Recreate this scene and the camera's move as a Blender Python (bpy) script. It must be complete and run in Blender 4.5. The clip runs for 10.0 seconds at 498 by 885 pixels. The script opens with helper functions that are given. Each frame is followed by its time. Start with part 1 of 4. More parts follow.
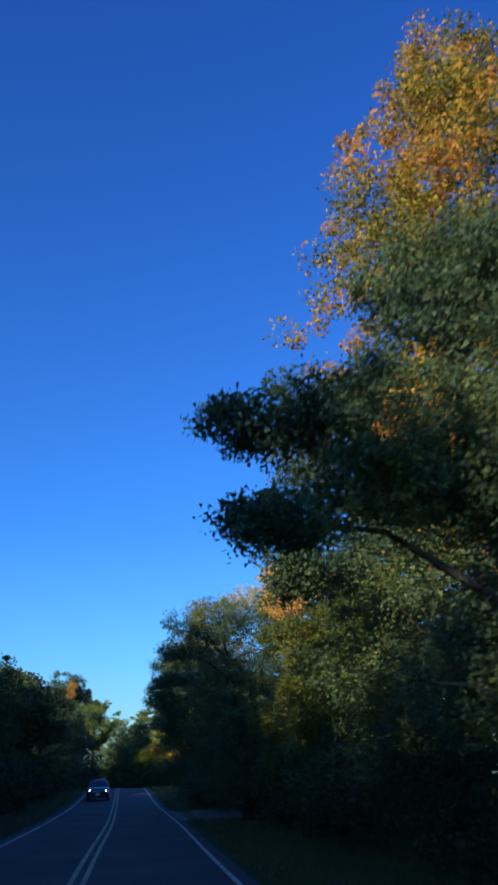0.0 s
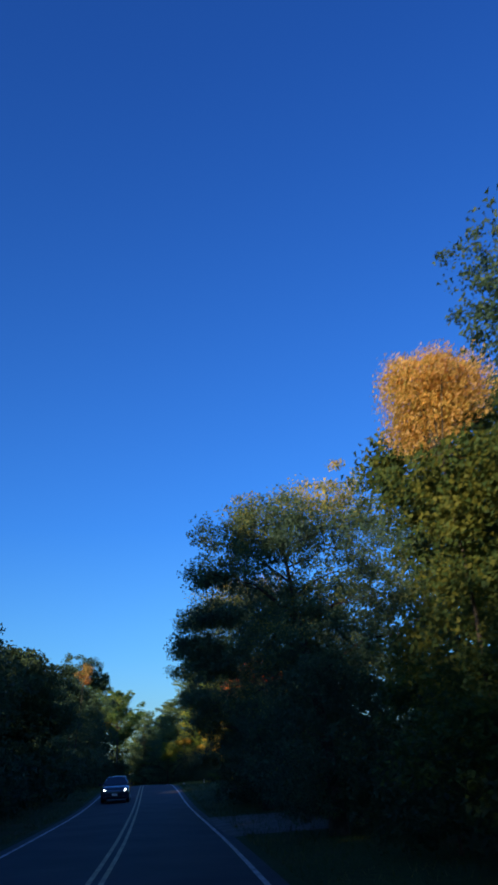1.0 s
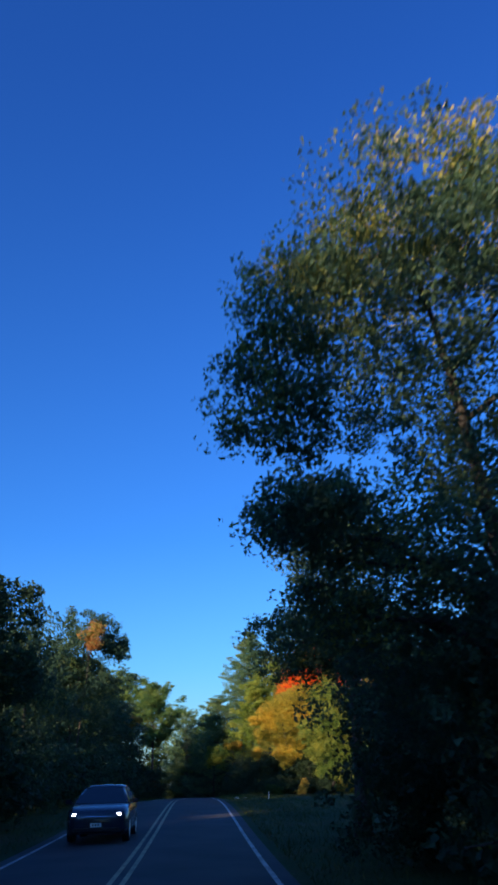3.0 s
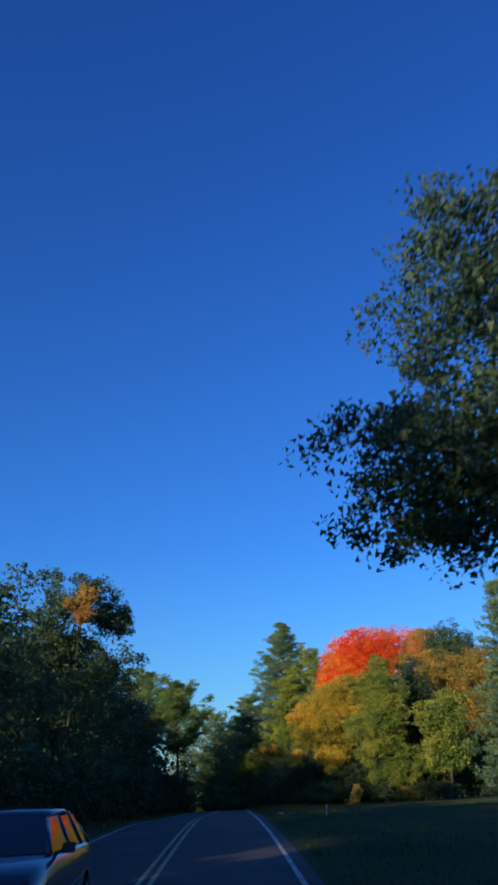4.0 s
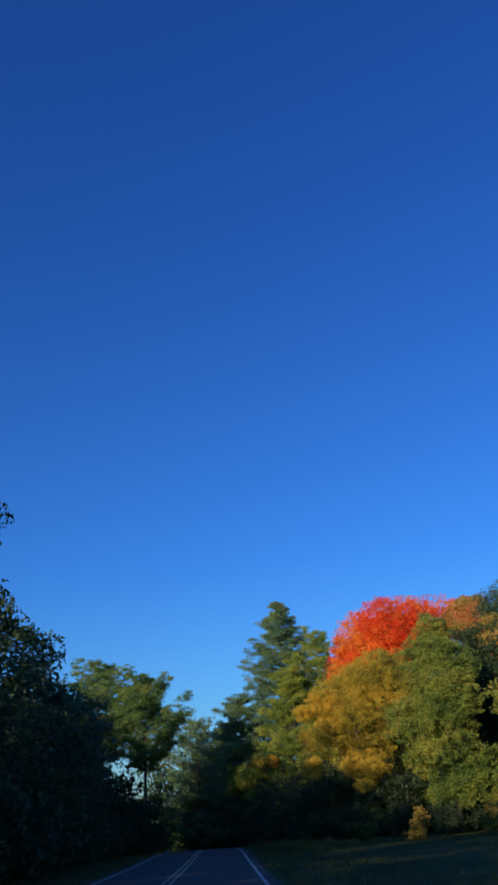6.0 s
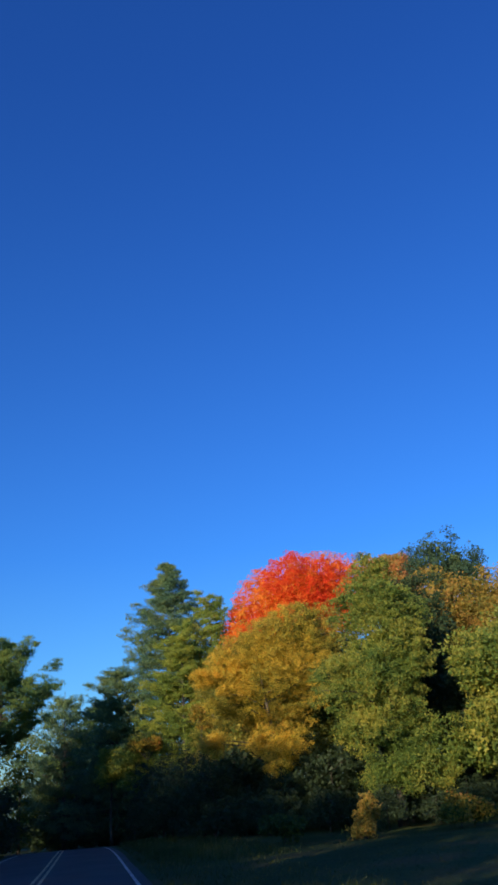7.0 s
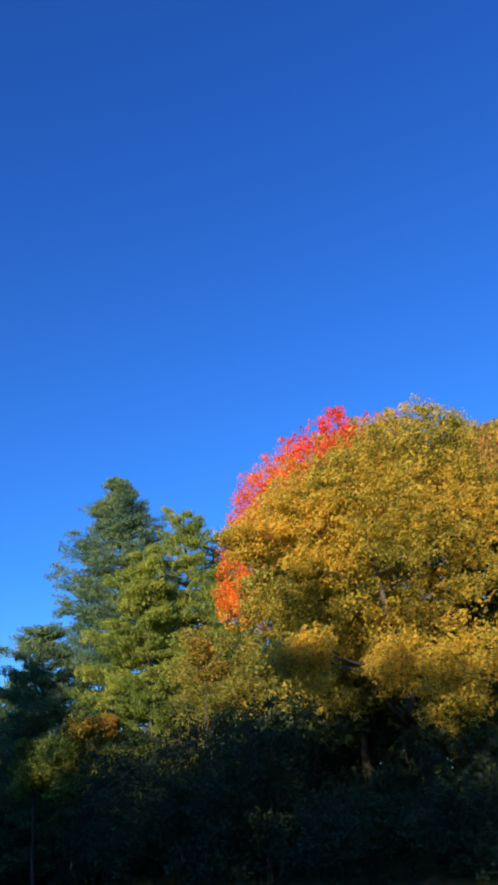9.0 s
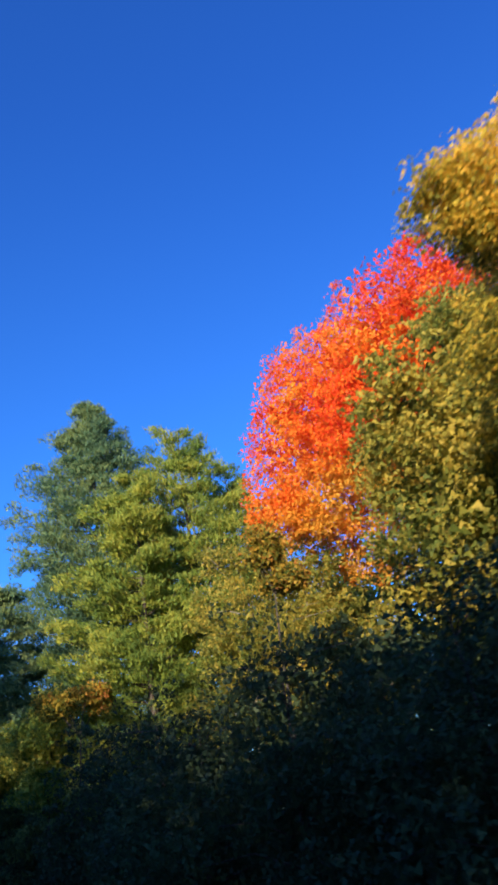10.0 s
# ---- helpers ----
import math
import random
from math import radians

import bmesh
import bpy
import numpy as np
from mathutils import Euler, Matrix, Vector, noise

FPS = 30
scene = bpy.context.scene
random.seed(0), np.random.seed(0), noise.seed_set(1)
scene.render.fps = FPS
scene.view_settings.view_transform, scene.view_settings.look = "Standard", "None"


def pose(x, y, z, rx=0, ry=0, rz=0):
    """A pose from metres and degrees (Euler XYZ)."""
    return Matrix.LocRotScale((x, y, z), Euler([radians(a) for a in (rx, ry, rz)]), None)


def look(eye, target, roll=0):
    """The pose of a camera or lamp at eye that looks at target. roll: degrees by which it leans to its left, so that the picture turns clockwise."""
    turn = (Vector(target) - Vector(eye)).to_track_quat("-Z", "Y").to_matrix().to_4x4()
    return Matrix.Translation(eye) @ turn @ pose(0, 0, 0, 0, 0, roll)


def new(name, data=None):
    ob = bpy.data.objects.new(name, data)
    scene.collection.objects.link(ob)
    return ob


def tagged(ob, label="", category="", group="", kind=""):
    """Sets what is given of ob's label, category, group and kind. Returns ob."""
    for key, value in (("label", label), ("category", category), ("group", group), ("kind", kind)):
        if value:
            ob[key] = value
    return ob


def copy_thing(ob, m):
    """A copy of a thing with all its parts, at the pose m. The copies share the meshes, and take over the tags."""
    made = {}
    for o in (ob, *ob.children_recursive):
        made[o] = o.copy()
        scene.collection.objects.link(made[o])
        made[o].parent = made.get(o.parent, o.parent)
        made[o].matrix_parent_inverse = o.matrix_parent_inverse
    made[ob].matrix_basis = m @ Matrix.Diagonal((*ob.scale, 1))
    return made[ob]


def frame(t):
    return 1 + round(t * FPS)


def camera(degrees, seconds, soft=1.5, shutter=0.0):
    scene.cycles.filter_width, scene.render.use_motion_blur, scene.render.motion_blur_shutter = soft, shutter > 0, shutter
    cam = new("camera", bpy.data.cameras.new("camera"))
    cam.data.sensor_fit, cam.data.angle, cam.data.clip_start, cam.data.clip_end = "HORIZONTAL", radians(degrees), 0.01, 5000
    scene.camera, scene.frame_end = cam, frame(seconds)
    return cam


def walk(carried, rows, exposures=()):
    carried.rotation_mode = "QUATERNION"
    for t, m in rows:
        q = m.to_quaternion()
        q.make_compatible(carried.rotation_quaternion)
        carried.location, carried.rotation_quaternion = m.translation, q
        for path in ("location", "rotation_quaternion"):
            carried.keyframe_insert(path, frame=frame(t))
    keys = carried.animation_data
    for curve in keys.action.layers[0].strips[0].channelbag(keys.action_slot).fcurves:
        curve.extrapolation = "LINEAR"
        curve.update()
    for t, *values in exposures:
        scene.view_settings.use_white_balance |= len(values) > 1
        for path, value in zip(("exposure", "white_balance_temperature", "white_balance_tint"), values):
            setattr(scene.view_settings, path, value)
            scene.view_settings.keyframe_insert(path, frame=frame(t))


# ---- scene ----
cam = camera(34.6, 10.0, soft=3.1, shutter=0.15)
METRES, EYE, TILT, LEAN, TURN = 150.0, 1.75, 22.7, 1.0, -8.4
ROWS = [
    (0.0, 0.0, 0.0, 0.0, 0.0, 0.0, -0.0),
    (0.5, -0.0056, 0.0426, -0.0184, 0.35, 0.09, 1.51),
    (1.0, -0.0111, 0.0888, -0.0375, 1.19, -0.42, 2.08),
    (1.5, -0.0168, 0.1345, -0.0568, 1.73, -0.1, 2.48),
    (2.0, -0.0231, 0.1793, -0.0762, 1.98, 0.35, 3.12),
    (2.5, -0.0296, 0.2249, -0.0959, 3.09, 0.94, 2.97),
    (3.0, -0.0362, 0.2734, -0.1158, 4.44, 0.45, 2.28),
    (3.2, -0.0389, 0.2929, -0.1238, 4.87, 0.61, 2.15),
    (4.3, -0.0541, 0.3964, -0.1659, 5.93, 1.51, 5.2),
    (4.5, -0.0568, 0.4142, -0.173, 5.58, 2.22, 5.58),
    (5.0, -0.0636, 0.4581, -0.1901, 4.85, 2.6, 5.65),
    (5.2, -0.0665, 0.4762, -0.1973, 4.81, 2.64, 5.65),
    (6.3, -0.0831, 0.5793, -0.2394, 4.28, 1.75, 4.77),
    (6.5, -0.086, 0.5973, -0.2469, 0.84, 1.1, 4.07),
    (7.0, -0.0934, 0.6407, -0.265, -3.51, 1.22, 2.45),
    (7.5, -0.1009, 0.6853, -0.2843, -6.23, 1.37, 2.1),
    (8.0, -0.108, 0.7306, -0.304, -7.43, 1.83, 1.1),
    (8.5, -0.1143, 0.7765, -0.3238, -8.32, 2.23, 1.47),
    (9.0, -0.1206, 0.8236, -0.344, -9.07, 2.48, 1.85),
    (9.5, -0.1276, 0.8696, -0.3639, -10.52, 3.22, 2.59),
    (10.0, -0.1344, 0.9139, -0.3826, -13.05, 3.2, 3.46),
]
walk(cam, [(t, pose(0, 0, EYE, TILT, LEAN, TURN) @ pose(METRES * x, METRES * y, METRES * z, 90 + pitch, roll, yaw)) for t, x, y, z, yaw, pitch, roll in ROWS],
     exposures=[(0.0, 0.66), (1.0, 0.40), (1.5, 0.37), (2.0, 0.56), (2.5, 0.70), (3.0, 0.64), (4.5, 0.14), (5.0, 0.04), (6.5, 0.29), (7.5, 0.46), (9.0, 0.71), (9.5, 0.78), (10.0, 0.98)])

# ---- light ----
SUN_X, SUN_Y, SUN_EL = -0.62, -0.78, radians(14.0)
world = bpy.data.worlds.new("sky")
scene.world = world
world.use_nodes = True
wn, wl = world.node_tree.nodes, world.node_tree.links
sky = wn.new("ShaderNodeTexSky")
sky.sky_type, sky.sun_disc = "NISHITA", False
sky.sun_elevation, sky.sun_rotation = SUN_EL, math.atan2(SUN_X, SUN_Y)
sky.air_density, sky.dust_density, sky.ozone_density = 1.0, 1.2, 4.0
tint = wn.new("ShaderNodeMix")
tint.data_type, tint.blend_type = "RGBA", "MULTIPLY"
tint.inputs[0].default_value = 1.0
way, split, haze = wn.new("ShaderNodeTexCoord"), wn.new("ShaderNodeSeparateXYZ"), wn.new("ShaderNodeValToRGB")
wl.new(way.outputs["Generated"], split.inputs[0])
wl.new(split.outputs["Z"], haze.inputs[0])
for q, c in ((0.25, (0.47, 1.06, 2.10)), (0.75, (0.40, 0.94, 1.95))):
    haze.color_ramp.elements.new(q).color = (*c, 1)
haze.color_ramp.elements[0].color = (1.08, 1.42, 1.66, 1)
haze.color_ramp.elements[1].color = (0.66, 1.26, 1.80, 1)
haze.color_ramp.elements[1].position = 0.13
haze.color_ramp.elements[2].position, haze.color_ramp.elements[2].color = 0.28, (0.42, 1.08, 1.96, 1)
haze.color_ramp.elements[3].position, haze.color_ramp.elements[3].color = 0.75, (0.31, 0.86, 1.90, 1)
wl.new(haze.outputs[0], tint.inputs[7])
wl.new(sky.outputs[0], tint.inputs[6])
wl.new(tint.outputs[2], wn["Background"].inputs[0])
wn["Background"].inputs[1].default_value = 0.085

sun = new("sun", bpy.data.lights.new("sun", "SUN"))
sun.data.energy, sun.data.angle, sun.data.color = 5.0, radians(0.6), (1.0, 0.80, 0.56)
sun.matrix_world = look((SUN_X * 300, SUN_Y * 300, 300 * math.tan(SUN_EL)), (0, 0, 0))


# ---- materials ----
def material(name, rough=0.8, metal=0.0):
    m = bpy.data.materials.new(name)
    m.use_nodes = True
    b = m.node_tree.nodes["Principled BSDF"]
    b.inputs["Roughness"].default_value, b.inputs["Metallic"].default_value = rough, metal
    return m, m.node_tree.nodes, m.node_tree.links, b


def noise_node(n, l, scale, detail=4.0, coords="Object"):
    c, t = n.new("ShaderNodeTexCoord"), n.new("ShaderNodeTexNoise")
    t.inputs["Scale"].default_value, t.inputs["Detail"].default_value = scale, detail
    l.new(c.outputs[coords], t.inputs["Vector"])
    return t


def ramp_node(n, l, source, stops):
    r = n.new("ShaderNodeValToRGB")
    while len(r.color_ramp.elements) < len(stops):
        r.color_ramp.elements.new(0.5)
    for e, (p, c) in zip(r.color_ramp.elements, stops):
        e.position, e.color = p, (*c, 1)
    l.new(source, r.inputs[0])
    return r


def mixed(n, l, a, b, factor, kind="MIX"):
    m = n.new("ShaderNodeMix")
    m.data_type, m.blend_type = "RGBA", kind
    for socket, v in ((m.inputs[0], factor), (m.inputs[6], a), (m.inputs[7], b)):
        if isinstance(v, bpy.types.NodeSocket):
            l.new(v, socket)
        else:
            socket.default_value = v if isinstance(v, float) else (*v, 1)
    return m.outputs[2]


def bumped(n, l, b, source, strength, distance):
    u = n.new("ShaderNodeBump")
    u.inputs["Strength"].default_value, u.inputs["Distance"].default_value = strength, distance
    l.new(source, u.inputs["Height"])
    l.new(u.outputs[0], b.inputs["Normal"])


def mottled(name, stops, scale, fine, rough=0.85, bump=0.4, depth=0.02):
    """Two scales of noise over a ramp of colours, with relief."""
    m, n, l, b = material(name, rough)
    big, small = noise_node(n, l, scale), noise_node(n, l, fine, 6)
    base = ramp_node(n, l, big.outputs[0], stops)
    grain = ramp_node(n, l, small.outputs[0], [(0.3, (0.6, 0.6, 0.6)), (0.7, (1.35, 1.35, 1.35))])
    l.new(mixed(n, l, base.outputs[0], grain.outputs[0], 1.0, "MULTIPLY"), b.inputs["Base Color"])
    bumped(n, l, b, small.outputs[0], bump, depth)
    return m


def foliage(name, stops, scale=0.35, spread=0.35, through_leaf=0.42, ripe_or_lit=None, sheen=0.14):
    """Leaves: the colour drifts over the crown and from leaf to leaf; some light passes through. By height: two heights
    over the foot, and how far the colour is shifted at the lower and at the upper one, for turned leaves or a painted
    sunlit top.
    """
    m, n, l, b = material(name, 0.6)
    b.inputs["Specular IOR Level"].default_value = sheen
    drift = noise_node(n, l, scale, 3)
    geo, add = n.new("ShaderNodeNewGeometry"), n.new("ShaderNodeMath")
    add.operation = "MULTIPLY_ADD"
    l.new(geo.outputs["Random Per Island"], add.inputs[0])
    add.inputs[1].default_value = spread
    l.new(drift.outputs[0], add.inputs[2])
    shift = n.new("ShaderNodeMath")
    shift.operation = "SUBTRACT"
    l.new(add.outputs[0], shift.inputs[0])
    shift.inputs[1].default_value = spread / 2
    if ripe_or_lit:
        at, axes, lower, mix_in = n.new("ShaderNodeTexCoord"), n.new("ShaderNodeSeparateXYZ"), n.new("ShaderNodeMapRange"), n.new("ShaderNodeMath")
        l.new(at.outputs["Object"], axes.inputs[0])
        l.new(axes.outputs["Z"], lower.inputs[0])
        lower.inputs[1].default_value, lower.inputs[2].default_value = ripe_or_lit[0], ripe_or_lit[1]
        lower.inputs[3].default_value, lower.inputs[4].default_value = ripe_or_lit[2], ripe_or_lit[3]
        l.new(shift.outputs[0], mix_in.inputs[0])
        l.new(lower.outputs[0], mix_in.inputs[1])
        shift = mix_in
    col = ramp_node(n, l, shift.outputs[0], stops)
    l.new(col.outputs[0], b.inputs["Base Color"])
    trans, mix = n.new("ShaderNodeBsdfTranslucent"), n.new("ShaderNodeMixShader")
    l.new(col.outputs[0], trans.inputs[0])
    mix.inputs[0].default_value = through_leaf
    l.new(b.outputs[0], mix.inputs[1])
    l.new(trans.outputs[0], mix.inputs[2])
    l.new(mix.outputs[0], n["Material Output"].inputs[0])
    return m


BARK = mottled("bark", [(0.3, (0.03, 0.025, 0.02)), (0.7, (0.10, 0.083, 0.068))], 3.0, 22.0, 0.95, 0.8, 0.03)
PALE_BARK = mottled("pale_bark", [(0.3, (0.16, 0.14, 0.12)), (0.7, (0.36, 0.33, 0.29))], 3.0, 22.0, 0.9, 0.6, 0.02)
LEAF = {
    "green": foliage("green_leaves", [(0.32, (0.044, 0.085, 0.032)), (0.52, (0.075, 0.12, 0.032)), (0.68, (0.15, 0.16, 0.03))]),
    "dark": foliage("dark_leaves", [(0.32, (0.034, 0.064, 0.031)), (0.66, (0.064, 0.100, 0.038))], sheen=0.25),
    # undergrowth leaves: the deep shade under the trees is partly in this darker colour
    "shrub": foliage("shade_darkened_shrub_leaves", [(0.32, (0.028, 0.054, 0.027)), (0.66, (0.058, 0.090, 0.035))], sheen=0.3),
    # low sun on the oak tops is put into the leaf colour, by height
    "suntopped_oak": foliage("oak_leaves_painted_sunlit_top", [(0.32, (0.050, 0.100, 0.060)), (0.62, (0.085, 0.150, 0.070)), (0.80, (0.30, 0.30, 0.06)), (0.95, (0.62, 0.46, 0.10))], ripe_or_lit=(8.6, 11.0, 0.0, 0.40), sheen=0.45),
    "oak": foliage("oak_leaves", [(0.32, (0.040, 0.084, 0.050)), (0.62, (0.068, 0.124, 0.058)), (0.80, (0.17, 0.21, 0.05))], sheen=0.35),
    "turning": foliage("turning_leaves", [(0.34, (0.07, 0.10, 0.025)), (0.48, (0.24, 0.22, 0.035)), (0.60, (0.46, 0.31, 0.045)), (0.74, (0.55, 0.19, 0.06))]),
    "rust": foliage("rusty_leaves", [(0.34, (0.24, 0.24, 0.06)), (0.48, (0.50, 0.28, 0.09)), (0.64, (0.56, 0.20, 0.08))]),
    "olive": foliage("olive_leaves", [(0.34, (0.105, 0.175, 0.042)), (0.52, (0.22, 0.285, 0.055)), (0.68, (0.42, 0.39, 0.075))], through_leaf=0.48),
    "golden": foliage("golden_leaves", [(0.34, (0.12, 0.16, 0.035)), (0.50, (0.28, 0.28, 0.055)), (0.66, (0.50, 0.40, 0.075))], through_leaf=0.5),
    "yellow": foliage("yellow_leaves", [(0.34, (0.15, 0.17, 0.035)), (0.46, (0.40, 0.35, 0.055)), (0.56, (0.68, 0.53, 0.07)), (0.68, (0.78, 0.49, 0.07))], through_leaf=0.54),
    "orange": foliage("orange_leaves", [(0.34, (0.40, 0.30, 0.07)), (0.44, (0.70, 0.46, 0.12)), (0.54, (0.85, 0.52, 0.16)), (0.68, (0.88, 0.62, 0.30))], through_leaf=0.5),
    "red": foliage("red_leaves", [(0.36, (0.72, 0.055, 0.020)), (0.48, (0.80, 0.10, 0.022)), (0.58, (0.82, 0.21, 0.028)), (0.70, (0.80, 0.33, 0.04)), (0.86, (0.62, 0.36, 0.05))], 0.3, 0.22, ripe_or_lit=(11.5, 20.0, 0.22, -0.02)),
    "brown": foliage("brown_leaves", [(0.32, (0.15, 0.15, 0.035)), (0.52, (0.34, 0.26, 0.05)), (0.68, (0.42, 0.24, 0.06))]),
    "pine": foliage("pine_needles", [(0.32, (0.055, 0.115, 0.072)), (0.52, (0.10, 0.175, 0.085)), (0.68, (0.20, 0.26, 0.095))], 0.3, 0.3, 0.28),
    "softpine": foliage("soft_pine_needles", [(0.32, (0.065, 0.135, 0.055)), (0.52, (0.12, 0.215, 0.065)), (0.68, (0.25, 0.31, 0.075))], 0.3, 0.3, 0.38),
    "lightpine": foliage("light_pine_needles", [(0.32, (0.11, 0.18, 0.04)), (0.52, (0.21, 0.28, 0.05)), (0.68, (0.37, 0.38, 0.065))], 0.3, 0.3, 0.4),
}
GROUND = mottled("grass_and_litter", [(0.35, (0.024, 0.046, 0.013)), (0.52, (0.034, 0.058, 0.016)), (0.68, (0.065, 0.060, 0.024))], 0.25, 9.0, 0.95, 0.6, 0.05)
GROUND.node_tree.nodes["Principled BSDF"].inputs["Specular IOR Level"].default_value = 0.1
GRAVEL = mottled("driveway_gravel", [(0.35, (0.065, 0.06, 0.052)), (0.65, (0.13, 0.117, 0.10))], 1.2, 40.0, 0.95, 0.6, 0.02)
ASPHALT = mottled("asphalt", [(0.35, (0.036, 0.037, 0.041)), (0.65, (0.058, 0.058, 0.061))], 0.4, 60.0, 0.85, 0.3, 0.006)
ASPHALT.node_tree.nodes["Principled BSDF"].inputs["Specular IOR Level"].default_value = 0.3
WHITE_PAINT = mottled("worn_white_paint", [(0.35, (0.22, 0.22, 0.215)), (0.6, (0.46, 0.46, 0.445))], 2.0, 40.0, 0.7, 0.2, 0.002)
YELLOW_PAINT = mottled("worn_yellow_paint", [(0.35, (0.22, 0.185, 0.10)), (0.6, (0.40, 0.335, 0.18))], 2.0, 40.0, 0.7, 0.2, 0.002)
GRASS = foliage("grass_blades", [(0.3, (0.035, 0.055, 0.015)), (0.55, (0.06, 0.085, 0.022)), (0.75, (0.16, 0.14, 0.05))], 0.3, 0.4, 0.3)
STONE = mottled("field_stone", [(0.3, (0.16, 0.155, 0.145)), (0.7, (0.38, 0.36, 0.33))], 2.5, 25.0, 0.9, 0.5, 0.02)


def plain(name, colour, rough=0.5, metal=0.0):
    m, n, l, b = material(name, rough, metal)
    v = noise_node(n, l, 6.0)
    r = ramp_node(n, l, v.outputs[0], [(0.3, [c * 0.85 for c in colour]), (0.7, [min(1, c * 1.1) for c in colour])])
    l.new(r.outputs[0], b.inputs["Base Color"])
    return m


# ---- the lie of the land ----
def smooth(y, ys, zs):
    """A smoothed broken line."""
    return sum(float(np.interp(y + o, ys, zs)) for o in (-6, -3, 0, 3, 6)) / 5


def rise(y):
    """Height of the road: level, over a low crest, and down again."""
    return smooth(y, [-60, 40, 60, 68, 76, 88, 98, 107, 122, 137, 155, 170, 190, 230], [0, -0.02, 0, 0.1, 0.3, 0.62, 0.76, 0.78, 0.58, 0.43, 0.33, 0.0, -0.8, -2.2])


def centre(y):
    """The double line's x along the road."""
    return smooth(y, [-60, 0, 16, 26, 37, 50, 90, 105, 122, 140, 155, 185, 200, 215, 230, 260], [-1.3, -0.9, -0.75, -0.62, -0.38, -0.35, -0.33, -0.38, -0.2, -0.06, 0.0, -0.3, -2.5, -8, -17, -48])


def lie(x, y):
    """Ground height."""
    off = abs(x - centre(y)) - 3.3
    z = rise(min(max(y, -60), 230)) - 0.06
    if off > 0:
        z += min(off, 6) * 0.012 + 0.12 * min(off / 4, 1) * noise.noise((x * 0.11, y * 0.11, 0))
    else:
        z -= 0.08
    return z


# ---- mesh helpers ----
def part(name, verts, faces, mat, parent=None, label="", flat=True):
    me = bpy.data.meshes.new(name)
    if isinstance(verts, np.ndarray):
        nv, nf, k = len(verts), len(faces), faces.shape[1]
        me.vertices.add(nv)
        me.vertices.foreach_set("co", verts.astype(np.float32).ravel())
        me.loops.add(nf * k)
        me.loops.foreach_set("vertex_index", faces.astype(np.int32).ravel())
        me.polygons.add(nf)
        me.polygons.foreach_set("loop_start", np.arange(0, nf * k, k, dtype=np.int32))
        me.update(calc_edges=True)
    else:
        me.from_pydata(verts, [], faces)
        me.update()
    me.polygons.foreach_set("use_smooth", [not flat] * len(me.polygons))
    me.materials.append(mat)
    ob = new(name, me)
    if parent:
        ob.parent = parent
    if label:
        tagged(ob, label)
    return ob


def from_bm(name, bm, mat, parent=None, label="", flat=True):
    me = bpy.data.meshes.new(name)
    bm.to_mesh(me)
    bm.free()
    me.polygons.foreach_set("use_smooth", [not flat] * len(me.polygons))
    me.materials.append(mat)
    ob = new(name, me)
    if parent:
        ob.parent = parent
    if label:
        tagged(ob, label)
    return ob


def thing(name, x, y, z, label, category, group="", turn=0.0):
    e = new(name)
    e.empty_display_size = 0.3
    e.matrix_world = pose(x, y, z, 0, 0, turn)
    return tagged(e, label, category, group)


def tube(path, radii, sides=8):
    """A tapered tube along a path of points."""
    verts, faces = [], []
    for i, p in enumerate(path):
        a, b = Vector(path[max(i - 1, 0)]), Vector(path[min(i + 1, len(path) - 1)])
        q = (b - a).to_track_quat("Z", "Y")
        for s in range(sides):
            t = 2 * math.pi * s / sides
            verts.append(tuple(Vector(p) + q @ Vector((math.cos(t) * radii[i], math.sin(t) * radii[i], 0))))
    for i in range(len(path) - 1):
        for s in range(sides):
            a, b = i * sides + s, i * sides + (s + 1) % sides
            faces.append((a, b, b + sides, a + sides))
    faces += [tuple(range(sides))[::-1], tuple(range(len(verts) - sides, len(verts)))]
    return verts, faces


def leaves(rng, centres, length, width, up=0.4, droop=0.0, heading=None, oval=False):
    """A small pointed blade at each centre, turned at random; heading lets needles follow their twig; oval for leaves seen from near."""
    k = len(centres)
    d = rng.normal(size=(k, 3))
    if heading is not None:
        d = heading + 0.55 * d
    d[:, 2] -= droop
    d /= np.linalg.norm(d, axis=1, keepdims=True) + 1e-9
    nrm = rng.normal(size=(k, 3))
    nrm[:, 2] += up
    side = np.cross(d, nrm)
    side /= np.linalg.norm(side, axis=1, keepdims=True) + 1e-9
    fold = np.cross(side, d)
    s = rng.uniform(0.65, 1.25, (k, 1))
    ln, wd = length * s, width * s
    if oval:
        v = np.stack([centres - d * ln * 0.55, centres - d * ln * 0.08 + side * wd * 0.42 + fold * wd * 0.12, centres + d * ln * 0.6, centres - d * ln * 0.08 - side * wd * 0.42 + fold * wd * 0.12], 1)
        return v.reshape(-1, 3), np.arange(4 * k).reshape(-1, 4)
    v = np.stack([centres - d * ln / 2 + side * wd / 2, centres - d * ln / 2 - side * wd / 2, centres + d * ln * 0.62 + fold * wd * 0.2], 1)
    return v.reshape(-1, 3), np.arange(3 * k).reshape(-1, 3)


def ball(rng, k):
    """Points spread through a ball."""
    u = rng.normal(size=(k, 3))
    return u / np.linalg.norm(u, axis=1, keepdims=True) * rng.random((k, 1)) ** 0.4


